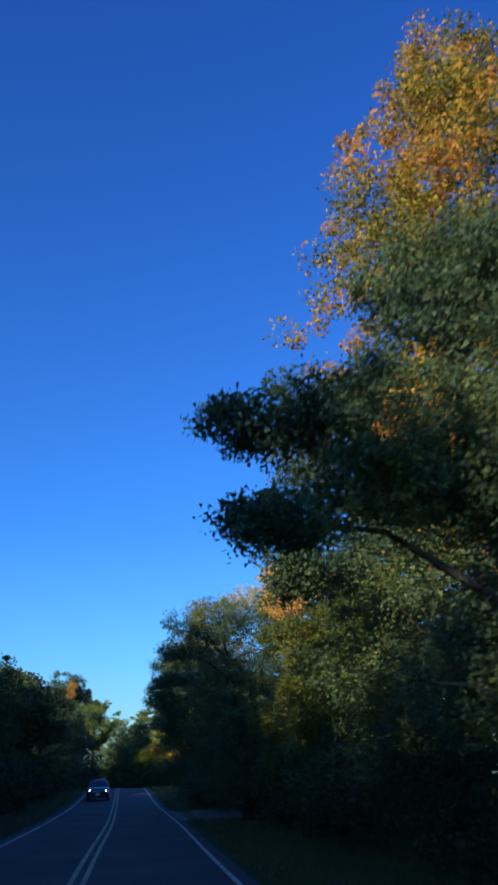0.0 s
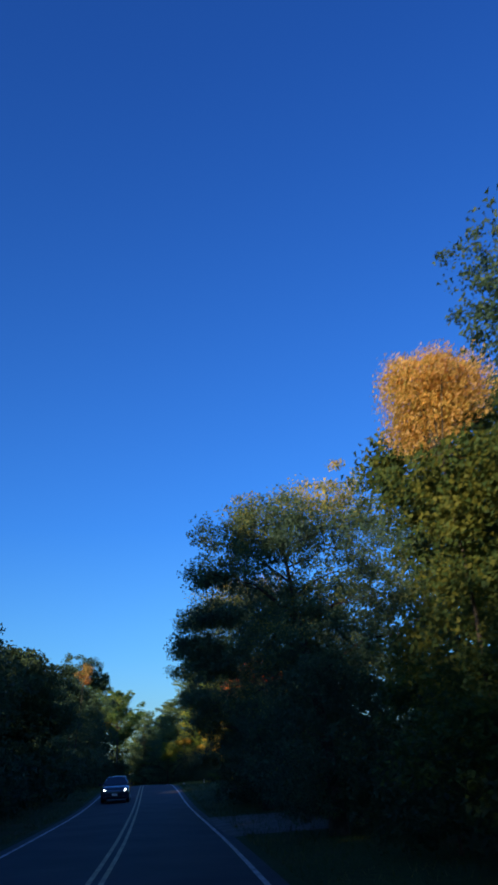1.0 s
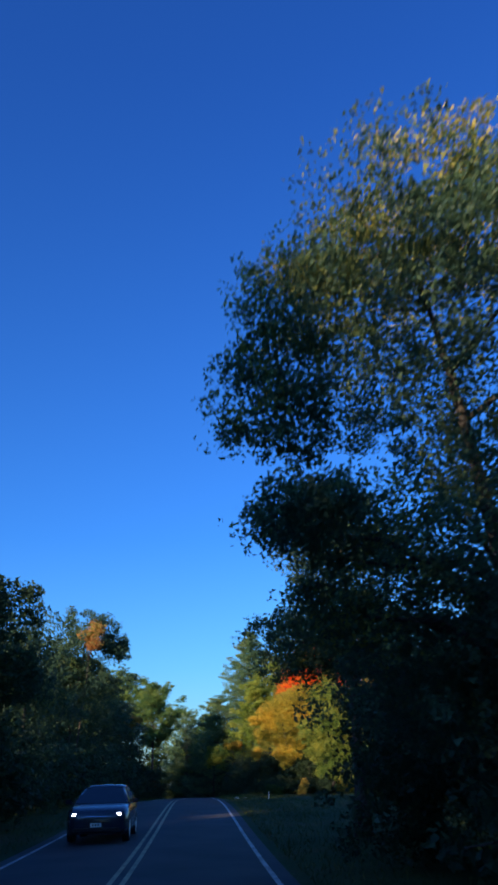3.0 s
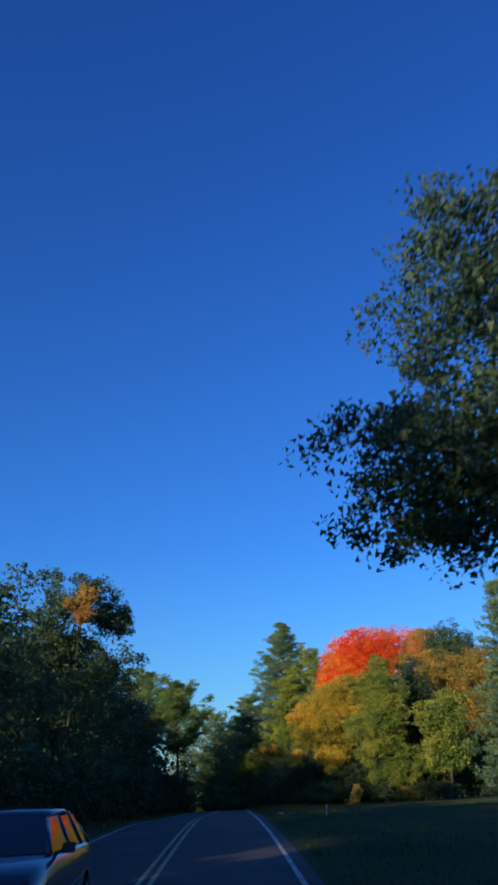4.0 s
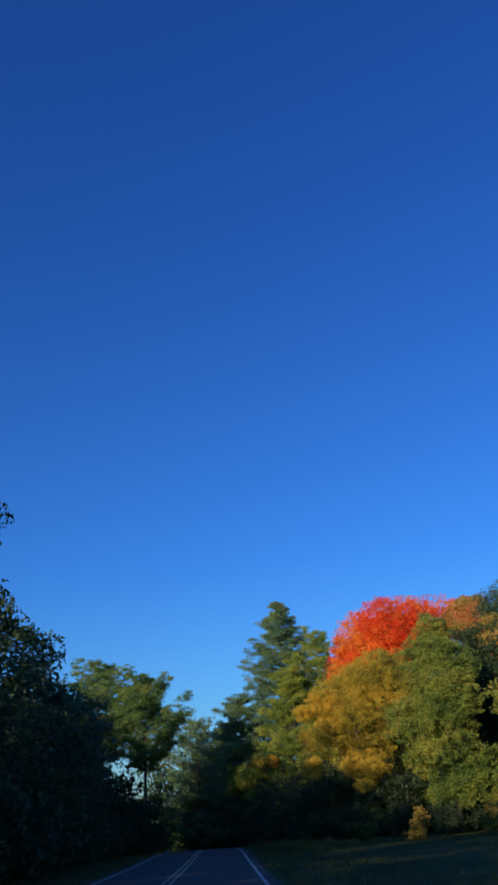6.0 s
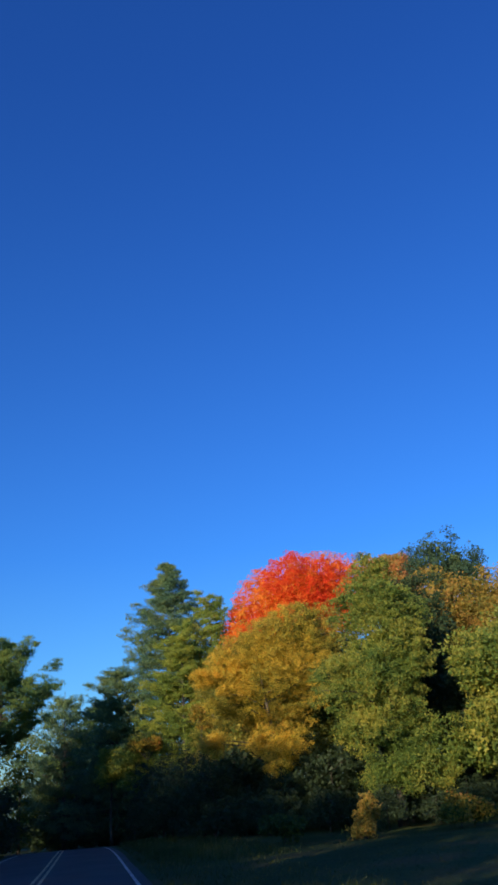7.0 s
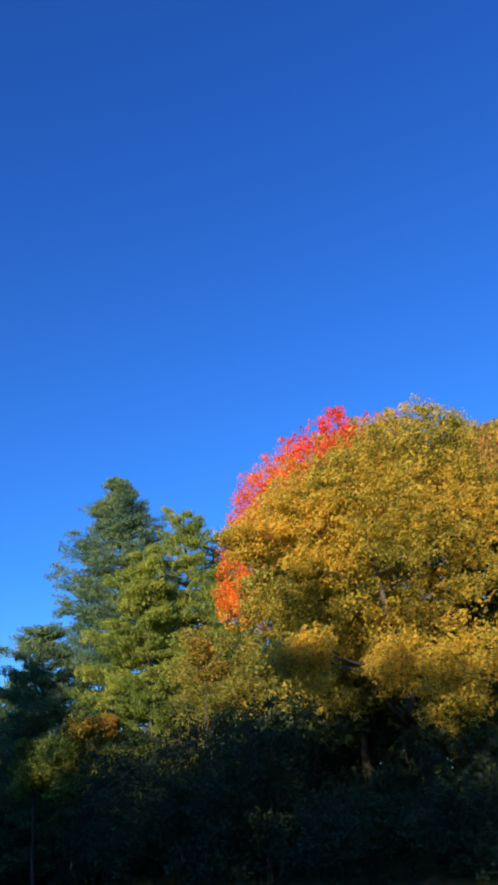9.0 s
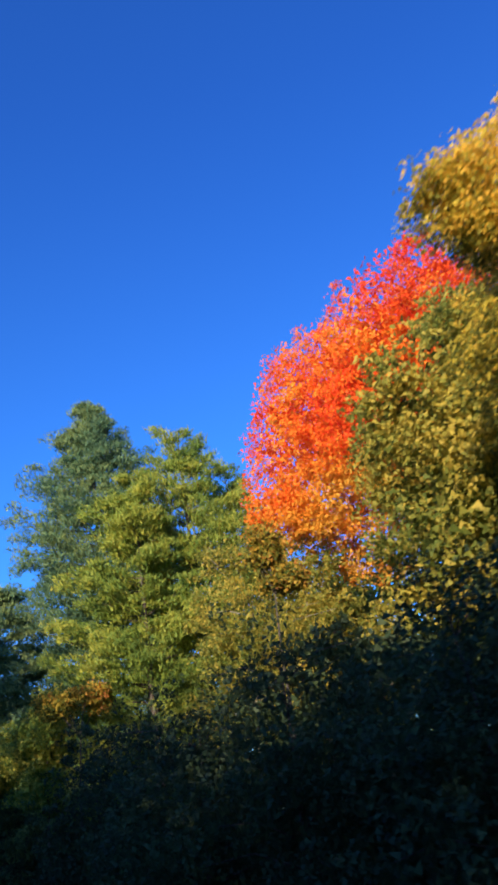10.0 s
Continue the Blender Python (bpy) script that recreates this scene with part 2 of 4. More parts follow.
def crown(rng, lobes, clumps, per, clump, leaf, droop, knobs=9, fill=10, coarse=1.7, oval=False, core=0.64):
    """Leaves in clumps over knobs that bulge from several lobes (x, y, z, rx, ry, rz), with coarser sprays inside. Gives clump centres and the mesh."""
    lobes = np.array(lobes, float) * (1, 1, 1, 1.09, 1.09, 1.05)
    weight = (lobes[:, 3] * lobes[:, 4] * lobes[:, 5]) ** 0.67
    share = weight / weight.sum()
    c, inner = [], []
    for lobe, part_of in zip(lobes, share):
        u = rng.normal(size=(knobs, 3))
        u /= np.linalg.norm(u, axis=1, keepdims=True)
        size = rng.uniform(0.30, 0.46, (knobs, 1))
        mid = lobe[:3] + u * (1 - size * rng.uniform(0.85, 1.15, (knobs, 1))) * lobe[3:]
        n = max(4, int(clumps * part_of / knobs))
        for m, q in zip(mid, size):
            w = rng.normal(size=(n, 3))
            w /= np.linalg.norm(w, axis=1, keepdims=True)
            c.append(m + w * q * lobe[3:] * rng.uniform(0.7, 1.04, (n, 1)))
        inner.append(lobe[:3] + ball(rng, int(clumps * part_of * fill)) * lobe[3:] * core)
    c, inner = np.concatenate(c), np.concatenate(inner)
    size = clump * rng.uniform(0.5, 1.25, (len(c), 1))
    at = np.repeat(c, per, 0) + ball(rng, len(c) * per) * np.repeat(size, per, 0) * np.array([1, 1, 0.7])
    v1, f1 = leaves(rng, at, leaf, leaf * 0.8, 0.5, droop, oval=oval)
    v2, f2 = leaves(rng, inner, leaf * coarse, leaf * coarse * 0.77, 0.5, droop, oval=oval)
    return c, np.concatenate([v1, v2]), np.concatenate([f1, f2 + len(v1)])


def broadleaf(name, x, y, height, lobes, kind, label, seed, clumps=320, per=55, leaf=0.2, clump=0.75, trunk=0.22, bark=None, group="", droop=0.25, category="tree", limbs=12, knobs=9, fill=10, coarse=1.7, oval=False, core=0.64):
    """A broad-leaved tree: tapered trunk, limbs that reach into the crown, and a crown of separate leaves. Lobes are relative to the trunk's foot."""
    rng = np.random.default_rng(seed)
    tree = thing(name, x, y, lie(x, y) - 0.1, label, category, group)
    bark = bark or BARK
    c, cv, cf = crown(rng, lobes, clumps, per, clump, leaf, droop, knobs, fill, coarse, oval, core)
    top = height * 0.82
    mean = np.array(lobes, float)[:, :3].mean(0)
    bend = [(mean[0] * t ** 1.5 * 0.8 + 0.15 * math.sin(4 * t + seed) * t, mean[1] * t ** 1.5 * 0.8 + 0.15 * math.cos(3 * t + seed) * t, top * t) for t in np.linspace(0, 1, 8)]
    radii = [trunk * (1.45 if i == 0 else 1.0) * (1 - 0.88 * t) for i, t in enumerate(np.linspace(0, 1, 8))]
    v, f = tube(bend, radii, 9)
    part("trunk", v, f, bark, tree, flat=False)
    for i in rng.permutation(len(c))[:limbs]:
        tip = Vector(c[i])
        t = min(max((tip.z - 0.30 * math.hypot(tip.x, tip.y)) / top, 0.2), 0.92)
        k = t * 7
        foot = Vector(bend[int(k)]).lerp(Vector(bend[min(int(k) + 1, 7)]), k - int(k))
        mid = foot.lerp(tip, 0.5) + Vector((0, 0, 0.12 * (tip - foot).length))
        r0 = max(trunk * (1 - 0.85 * t) * 0.5, 0.02)
        v, f = tube([foot, foot.lerp(mid, 0.55), mid, tip], [r0, r0 * 0.8, r0 * 0.55, 0.01], 6)
        part("limb", v, f, bark, tree, flat=False)
    part("crown", cv, cf, LEAF[kind], tree)
    return tree


def conifer(name, x, y, height, radius, kind, label, seed, bare=0.12, tiers=22, spokes=9, tufts=10, per=16, needle=0.28, power=0.9, group="", trunk=0.28, ragged=0.3, lift=0.12, domed=False, puff=0.42):
    """A pine or spruce: a straight trunk, whorls of boughs that shorten upward, and puffs of needles along each bough; domed for an old pine's rounded head."""
    rng = np.random.default_rng(seed)
    tree = thing(name, x, y, lie(x, y) - 0.1, label, "tree", group)
    v, f = tube([(0.1 * math.sin(t * 3 + seed), 0.1 * math.cos(t * 2), height * t * 0.985) for t in np.linspace(0, 1, 9)], [trunk * (1.3 if t == 0 else 1) * (1 - 0.93 * t) for t in np.linspace(0, 1, 9)], 9)
    part("trunk", v, f, BARK, tree, flat=False)
    spots, heads, bv, bf = [], [], [], []
    for i in range(tiers):
        u = (i + 0.5) / tiers
        t = bare + (1 - bare) * u * (0.93 if domed else 1.0)
        reach = radius * ((0.62 + 0.38 * math.sin(math.pi * min(1.0, 1.15 * u))) * (1 - u ** 4) ** 0.5 if domed else (1 - u) ** power)
        reach = max(reach, 0.3) * (0.8 if i % 3 == 0 else 1.0)
        for s in range(spokes):
            a = 2 * math.pi * (s + rng.random()) / spokes
            r = reach * rng.uniform(1 - ragged * 1.6, 1 + ragged * 0.6)
            way = np.array([math.cos(a), math.sin(a), lift + (0.75 * u * u if domed else 0.35 * (t - 0.4))])
            foot = np.array([0, 0, height * t - (0.3 * r * u if domed else 0) + rng.normal(0, height / tiers * 0.35)])
            tip = foot + way * r * 0.85 + (0, 0, 0.04 * r)
            tv, tf = tube([tuple(foot), tuple(foot + way * r * 0.5 + (0, 0, -0.03 * r)), tuple(tip)], [max(0.014, 0.013 * r), 0.012, 0.006], 4)
            bf += [tuple(q + len(bv) for q in face) for face in tf]
            bv += tv
            n = max(2, int(tufts * (0.25 + 0.75 * (r / radius) ** 1.3)))
            for q in np.sqrt(rng.uniform(0.05, 1, n)):
                side = np.array([-way[1], way[0], 0]) * rng.normal(0, 0.19 * r * (1.1 - 0.6 * q))
                spots.append(foot + way * r * q + side + (0, 0, 0.08 * r * q * q + rng.normal(0, 0.03 * r + 0.06)))
                heads.append(0.55 * way + side * 0.4 / max(r, 0.3) + (0, 0, 0.45))
    tagged(part("branching", bv, bf, BARK, tree), kind="stuff")
    at = np.repeat(np.array(spots), per, 0) + ball(rng, len(spots) * per) * np.array([1, 1, 0.34]) * puff
    v, f = leaves(rng, at, needle, needle * 0.25, 0.4, 0.0, np.repeat(np.array(heads), per, 0))
    part("crown", v, f, LEAF[kind], tree)
    return tree


# ---- ground, road ----
def sheet(xs, ys, height):
    v = [(x, y, height(x, y)) for y in ys for x in xs]
    w = len(xs)
    f = [(j * w + i, j * w + i + 1, (j + 1) * w + i + 1, (j + 1) * w + i) for j in range(len(ys) - 1) for i in range(w - 1)]
    return v, f


xs = [-2500, -900, -300, -120, -60] + [q * 1.5 - 40 for q in range(59)] + [60, 120, 300, 900, 2500]
ys = [-2500, -800, -250, -100, -60] + [q * 2.0 - 40 for q in range(146)] + [280, 340, 500, 1000, 2500]
v, f = sheet(xs, ys, lie)
tagged(part("ground", v, f, GROUND, flat=False), "rough dark grass verge with fallen leaves beside the road", "ground", kind="structure")


def ribbon(name, offset, width, lift, mat, y0=-40.0, y1=262.0, step=2.0, crossfall=0.02, thick=0.0):
    """A strip along the road at an offset from its centre line."""
    v, f = [], []
    n = int((y1 - y0) / step) + 1
    cols = 5 if width > 1 else 2
    for i in range(n):
        y = y0 + i * step
        slope = (centre(y + 1) - centre(y - 1)) / 2
        k = math.hypot(1, slope)
        for c in range(cols):
            o = offset + width * (c / (cols - 1) - 0.5)
            v.append((centre(y) + o / k, y - o * slope / k, rise(y) - crossfall * abs(o) + lift))
    for i in range(n - 1):
        for c in range(cols - 1):
            a = i * cols + c
            f.append((a, a + 1, a + 1 + cols, a + cols))
    return part(name, v, f, mat, flat=False)


road = tagged(ribbon("road", 0.0, 6.7, 0.0, ASPHALT), "dark two-lane asphalt country road with a slight crest", "road", kind="structure")
for off, wd, mat, label in ((2.98, 0.11, WHITE_PAINT, "worn white edge line on the asphalt"), (-2.98, 0.11, WHITE_PAINT, "worn white edge line on the asphalt"),
                            (0.12, 0.10, YELLOW_PAINT, "worn yellow double centre line stripe"), (-0.12, 0.10, YELLOW_PAINT, "worn yellow double centre line stripe")):
    tagged(ribbon("road_marking", off, wd, 0.008, mat), label, "road marking", kind="structure")

tagged(part("driveway", *sheet([2.75 + 0.4 * i for i in range(11)], [40 + 0.8 * i for i in range(18)], lambda x, y: max(lie(x, y), rise(y) - 0.10) + 0.03 - 0.10 * max(0, abs(y - 46.8) - 5) ** 2 - 0.05 * max(0, x - 5.9) ** 2), GRAVEL, flat=False), "pale gravel pull-off beside the road", "driveway", kind="structure")


def planted(first, spots, turn=0.0, start=0):
    """Copies of a tree or shrub at (x, y, scale); the first one moves to the first spot; start goes on from an earlier row."""
    for i, (x, y, s) in enumerate(spots, start):
        m = pose(x, y, lie(x, y) - 0.1, 0, 0, turn + 77 * i) @ Matrix.Diagonal((s, s, s * (1 + 0.08 * math.sin(i * 2.3)), 1))
        if i == 0:
            first.matrix_world = m
        else:
            e = copy_thing(first, pose(0, 0, 0))
            e.matrix_basis = m


# ---- trees on the right of the road ----
broadleaf("oak_tree", 5.2, 9.4, 10.0, [(-0.6, -0.7, 5.9, 2.4, 0.7, 1.4), (0, -0.5, 7.6, 2.6, 0.9, 1.9), (0.4, 0, 3.6, 2.2, 1.6, 2.0), (-3.4, -0.4, 4.7, 1.15, 0.8, 0.46), (-3.4, -0.4, 6.05, 1.25, 0.8, 0.56), (-2.3, -0.4, 5.25, 1.3, 0.7, 0.5)], "oak", "dark roadside oak with low spreading branches", 10, 1300, 70, 0.066, 0.36, coarse=1.5, fill=6, core=0.7)
broadleaf("maple_tree", 9.1, 16.8, 23.5, [(0, 0, 16.8, 4.2, 4, 4.4), (-0.6, -0.3, 12.2, 4.4, 4, 3.4), (0, 0, 8, 4.2, 4.2, 3.0), (1.6, 0, 20.6, 3.4, 3.2, 3.2)], "turning", "tall maple turning yellow and orange beside the road", 11, 1500, 70, 0.10, 0.55, 0.3, knobs=16, coarse=1.4, fill=6)
broadleaf("oak_tree", 7.3, 17.0, 11.5, [(0, 0, 8.2, 3.4, 2.4, 3.0), (0, 0, 5, 3.4, 2.6, 2.8), (0, 0, 2.6, 3.6, 2.8, 2), (-4.2, -2.4, 5.4, 1.0, 0.8, 0.45), (-3.3, -1.4, 5.7, 1.0, 0.8, 0.5), (-3.3, 0, 8.6, 0.9, 0.9, 0.9), (-1.9, -0.2, 10.0, 1.5, 1.2, 1.0), (-0.4, 0.2, 10.8, 1.5, 1.3, 1.0)], "oak", "dark green roadside oak with spreading branches", 12, 1500, 64, 0.075, 0.42, knobs=12, coarse=1.5, fill=6, core=0.7)
broadleaf("maple_tree", 5.7, 27.1, 8.6, [(-0.6, 0, 8.2, 0.75, 0.75, 0.8), (-0.1, 0.1, 7.6, 0.9, 0.9, 0.7), (0.3, 0.2, 8.2, 0.7, 0.7, 0.6)], "orange", "small maple with pale gold autumn leaves", 13, 300, 90, 0.045, 0.38, 0.07, coarse=1.3, fill=14)
broadleaf("maple_tree", 8.9, 31.5, 9.6, [(0, 0, 6.8, 3.5, 3.2, 2.9), (-0.2, 0, 3.6, 3.5, 3.2, 2.4)], "green", "green maple with yellowing leaves beside the road", 14, 520, 60, 0.12, 0.55, fill=7, coarse=1.3)
broadleaf("maple_tree", 7.2, 27.7, 8.4, [(0.5, 0.2, 7.6, 1.9, 1.7, 1.7), (-1.7, -1.0, 6.1, 1.2, 0.9, 0.9), (-0.1, -0.2, 5.4, 2.5, 2.2, 1.9), (-0.4, -0.3, 3.6, 2.6, 2.3, 1.9), (-0.4, -0.3, 1.9, 2.6, 2.2, 1.4)], "green", "low green maple beside a golden one", 20, 760, 76, 0.085, 0.42, 0.12, fill=7, coarse=1.3)
broadleaf("oak_tree", 10.6, 31.0, 17.4, [(0, 0, 14.6, 2.9, 2.9, 2.4), (0, 0, 11.0, 2.9, 3.2, 2.8), (0, 0, 7, 4, 4, 4)], "oak", "tall narrow oak behind the roadside trees", 19, 640, 60, 0.115, 0.5, fill=5, coarse=1.3)
broadleaf("oak_tree", 5.7, 38.8, 11.2, [(-0.2, -0.4, 7.5, 3.7, 3.2, 3.1), (0.2, 1.3, 6.2, 3.2, 2.8, 2.1), (-0.2, -0.3, 4.6, 3.6, 3.4, 2.5), (0.5, 0, 2.4, 3.4, 3.4, 2.0), (-3.5, -0.9, 6.0, 0.9, 0.9, 0.45), (-3.3, -0.8, 7.2, 0.9, 0.9, 0.5), (-3.3, -0.6, 4.7, 0.9, 1.0, 0.6), (-1.5, 3.6, 6.6, 1.6, 1.2, 1.8), (-0.6, 3.9, 5.4, 1.4, 1.0, 1.2), (0.5, 0.2, 9.6, 2.4, 2.2, 1.4), (-1.6, -0.8, 8.9, 1.6, 1.5, 1.2), (-2.7, -0.9, 8.0, 1.1, 1.0, 0.8), (-3.9, -0.8, 5.2, 0.8, 0.8, 0.4)], "suntopped_oak", "broad dark oak beside the road, its sunlit top painted yellow", 15, 2000, 62, 0.070, 0.38, knobs=13, fill=5, coarse=1.6, limbs=20, core=0.66)
broadleaf("oak_tree", 6.1, 56.2, 11.9, [(0, 0, 8.4, 4.5, 3.8, 3.4), (0.2, 0, 5.2, 3.9, 3.9, 2.8), (0.5, 0, 2.5, 3.6, 3.6, 2.1), (-3.7, -1.2, 7.6, 1.0, 1.0, 0.7), (-3.4, -1.0, 8.9, 1.1, 1.0, 0.7), (-2.9, 0.2, 5.2, 1.2, 1.2, 0.8), (-3.8, -1.2, 6.5, 1.2, 1.0, 0.7), (-3.4, -1.2, 5.1, 1.0, 0.9, 0.55), (-0.8, -2.2, 9.3, 2.2, 1.6, 1.5), (-2.4, -1.2, 9.4, 1.3, 1.2, 0.9), (-3.0, 0, 3.9, 1.1, 1.0, 0.6), (0.4, 0.6, 3.6, 3.0, 2.6, 2.2)], "suntopped_oak", "round dark oak with sunlight painted yellow on its top", 17, 2100, 62, 0.070, 0.38, knobs=12, fill=6, coarse=1.7, limbs=20, core=0.66)
broadleaf("oak_tree", 6.0, 70.5, 10.6, [(-0.3, 0, 8.2, 2.4, 2.2, 2.2), (-1.3, 0, 6.0, 2.1, 1.8, 1.4), (-1.0, 0, 5.0, 2.0, 1.6, 0.8), (0.8, 0.1, 6.2, 2.2, 2.0, 1.7), (1.1, 0.2, 3.7, 1.6, 1.5, 1.2)], "oak", "thin dark oak standing at the edge of the lawn", 18, 620, 60, 0.085, 0.42, coarse=1.4)
wood = broadleaf("oak_tree", 0, 0, 13.0, [(0, 0, 9, 4.0, 4.0, 3.9), (0.3, 0, 5.4, 4.4, 4.4, 3.0), (0, 0, 2.6, 4.2, 4.2, 2.2)], "dark", "dark green oak in the shaded roadside woods", 30, 200, 34, 0.235, 0.85, group="woods beside the road", limbs=6, coarse=1.3)
planted(wood, [(13.5, 8, 1.2), (13.5, 24, 1.1), (13.5, 37, 1.0), (13, 47, 1.0), (12.5, 60, 0.72), (20, 58, 0.62), (19, 71, 0.6), 
               (-9.8, 64, 0.86), (-10.2, 89, 0.92), (-10.2, 128, 0.94), (-10.2, 150, 0.95)])
leafy = broadleaf("maple_tree", 0, 0, 13.0, [(0.4, 0, 9.2, 3.8, 3.9, 3.7), (-0.4, 0, 5.6, 4.2, 4.4, 3.2), (0, 0, 2.6, 4.0, 4.2, 2.2)], "oak", "dark green maple in the shaded roadside woods", 31, 300, 44, 0.20, 0.85, group="woods beside the road", limbs=6, coarse=1.3)
planted(leafy, [(-9.6, 97.5, 0.92), (-9.3, 118, 0.94), (-9.8, 139, 1.2), (-10.5, 161, 1.0), (-12.5, 52, 0.95), (14, 78, 0.62)])
# Coarse oaks, mostly out of view on the left, added to block the sun.
shade_oak = broadleaf("oak_tree", 0, 0, 16.0, [(0, 0, 11.2, 4.4, 4.4, 4.6), (0.3, 0, 6.8, 4.8, 4.8, 3.4), (0, 0, 3.2, 4.6, 4.6, 2.4)], "dark", "tall dark oak in the roadside woods, mostly unseen, added for shade", 32, 105, 20, 0.44, 1.0, group="woods beside the road", limbs=4, coarse=1.4, fill=6)
planted(shade_oak, [(-11.3, 43, 0.84), (-10.5, 33, 0.95), (-10.5, 22, 0.93), (-10.5, 13, 0.84), (-10.5, 4, 0.7), (-10.5, -6, 0.86), (-11, -17, 0.86), (-18, 48, 0.9), (-18, 28, 0.9), (-18, 8, 0.85), (-18, -12, 0.95), (-18, 68, 0.82), (-18, 82, 0.86), (-18, 96, 1.0), (-18, 108, 1.0), (-18, 120, 1.1), (-18, 132, 1.08), (-19, 144, 1.2), (-19, 157, 1.08), (-34, 136, 1.5), (-34, 146, 1.38), (-34, 156, 1.35), (-13.8, 113, 0.8)])
planted(shade_oak, [(-13.6, 124, 0.8), (-27, 132, 1.45), (-14, 38, 0.85), (-14, 28, 0.82), (-14, 17.5, 0.8), (-14, 8, 0.7), (-14, -2, 0.8), (-14, -12, 0.8), (-14, 58, 0.76), (-14, 70, 0.72), (-14, 84, 0.78), (21, 24, 1.0), (21, 40, 0.95), (-27, 104, 1.15), (-27, 113, 1.42), (-27, 122, 1.42), (-28, 141, 1.45), (-23, 66, 1.1), (-23, 56, 1.15), (-23, 46, 1.2)], start=20)
# Mostly unseen: scaled so their shadows cover the lower crowns across the road.
planted(shade_oak, [(-26, 35, 1.3), (-27, 30.5, 1.4), (-25, 26, 1.32), (-26, 16, 1.34), (-26, 6, 1.38), (-26, -4, 1.35), (-33, 24, 1.5), (-33, 16, 1.6), (-33, 7, 1.6), (-33, -2, 1.55), (-33, -10, 1.4), (-33, -22, 1.4), (-26, -14, 1.2), (-27, -25, 1.1), (-13.5, 171, 0.85), (-20, 165, 1.0), (-28, 152, 1.28), (-28, 162, 1.35), (-20, 176, 1.12), (-27, 172, 1.25), (-14.5, 180, 0.9), (-10.6, 199, 0.5), (-13.6, 201, 0.6), (-8.4, 203, 0.45)], start=40)
conifer("spruce_tree", 16.6, 105.0, 11.6, 3.2, "pine", "small dark spruce at the edge of the lawn", 60, 0.06, 18, 9, 11, 14, 0.26)

# ---- the bright autumn edge beyond the lawn ----
broadleaf("maple_tree", 17.5, 148.2, 14.6, [(0.2, 0, 12.7, 1.5, 1.5, 1.8), (0, 0, 10.2, 2.9, 3.0, 3.0), (-0.9, -0.3, 7.0, 3.2, 3.3, 2.6), (0.8, -1.0, 8.4, 1.9, 1.8, 1.8), (-1.6, -1.2, 4.6, 1.7, 1.6, 1.3), (1.0, -0.8, 4.2, 1.6, 1.6, 1.6), (0.2, -1.6, 2.9, 1.5, 1.1, 1.4), (2.0, -1.0, 2.6, 1.0, 0.9, 1.0), (-1.4, -1.0, 2.4, 1.1, 0.9, 0.9)], "olive", "full green maple starting to turn yellow", 70, 2300, 58, 0.095, 0.38, droop=0.6, knobs=24, fill=3, coarse=1.4, limbs=26)
broadleaf("maple_tree", 13.4, 157.0, 13.6, [(0.4, 0, 8.8, 4.1, 4.0, 3.6), (2.2, 0.6, 11.2, 3.6, 3.6, 2.9), (0.4, -0.4, 11.7, 2.9, 2.5, 1.8), (-0.3, -2.6, 5.4, 2.3, 2.0, 1.8), (-2.3, 0.5, 7.4, 2.2, 2.2, 1.8), (-1.4, 0, 9.6, 2.6, 2.4, 2.3), (-1.8, 0, 10.6, 2.3, 2.0, 1.6), (-3.6, -0.2, 9.6, 1.6, 1.4, 1.4), (-4.6, -0.2, 9.2, 0.9, 0.8, 0.6), (-1.0, -3.7, 3.9, 0.9, 0.8, 1.3), (-4.8, -3.9, 5.0, 0.8, 0.7, 0.7)], "yellow", "golden yellow maple with drooping lower branches", 71, 2900, 72, 0.070, 0.36, droop=0.8, knobs=20, fill=5, coarse=1.4, limbs=24, core=0.76)
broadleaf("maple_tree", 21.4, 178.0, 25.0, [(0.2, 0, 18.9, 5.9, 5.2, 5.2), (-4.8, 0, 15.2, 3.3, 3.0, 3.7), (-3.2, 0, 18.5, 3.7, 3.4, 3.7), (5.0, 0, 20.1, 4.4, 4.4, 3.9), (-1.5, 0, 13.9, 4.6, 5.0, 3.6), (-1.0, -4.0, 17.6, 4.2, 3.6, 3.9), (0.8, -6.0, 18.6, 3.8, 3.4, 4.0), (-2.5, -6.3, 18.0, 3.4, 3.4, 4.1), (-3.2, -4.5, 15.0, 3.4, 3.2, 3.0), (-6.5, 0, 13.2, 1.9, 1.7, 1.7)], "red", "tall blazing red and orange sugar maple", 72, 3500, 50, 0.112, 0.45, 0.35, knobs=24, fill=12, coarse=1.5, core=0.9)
broadleaf("maple_tree", 18.8, 170.5, 17.0, [(0, 0, 11.2, 4.2, 3.6, 3.6), (0, 0, 7.6, 4.4, 3.8, 3.2)], "golden", "golden green maple in front of the red one", 83, 620, 75, 0.145, 0.6, 0.26)
broadleaf("maple_tree", 14.4, 163.6, 13.6, [(0, 0, 9.4, 3.6, 3.0, 3.0), (0.4, 0, 11.7, 2.8, 2.6, 2.1), (-0.4, 0, 6.6, 3.8, 3.2, 2.6)], "golden", "yellow-green maple behind the golden one", 82, 520, 65, 0.14, 0.6)
broadleaf("maple_tree", 18.6, 160.5, 13.5, [(0, 0, 9.5, 2.6, 2.6, 3.4), (0, 0, 5.5, 2.8, 2.6, 3.0)], "green", "green maple behind the yellow maple", 79, 420, 40, 0.15, 0.7, core=0.85, knobs=12)
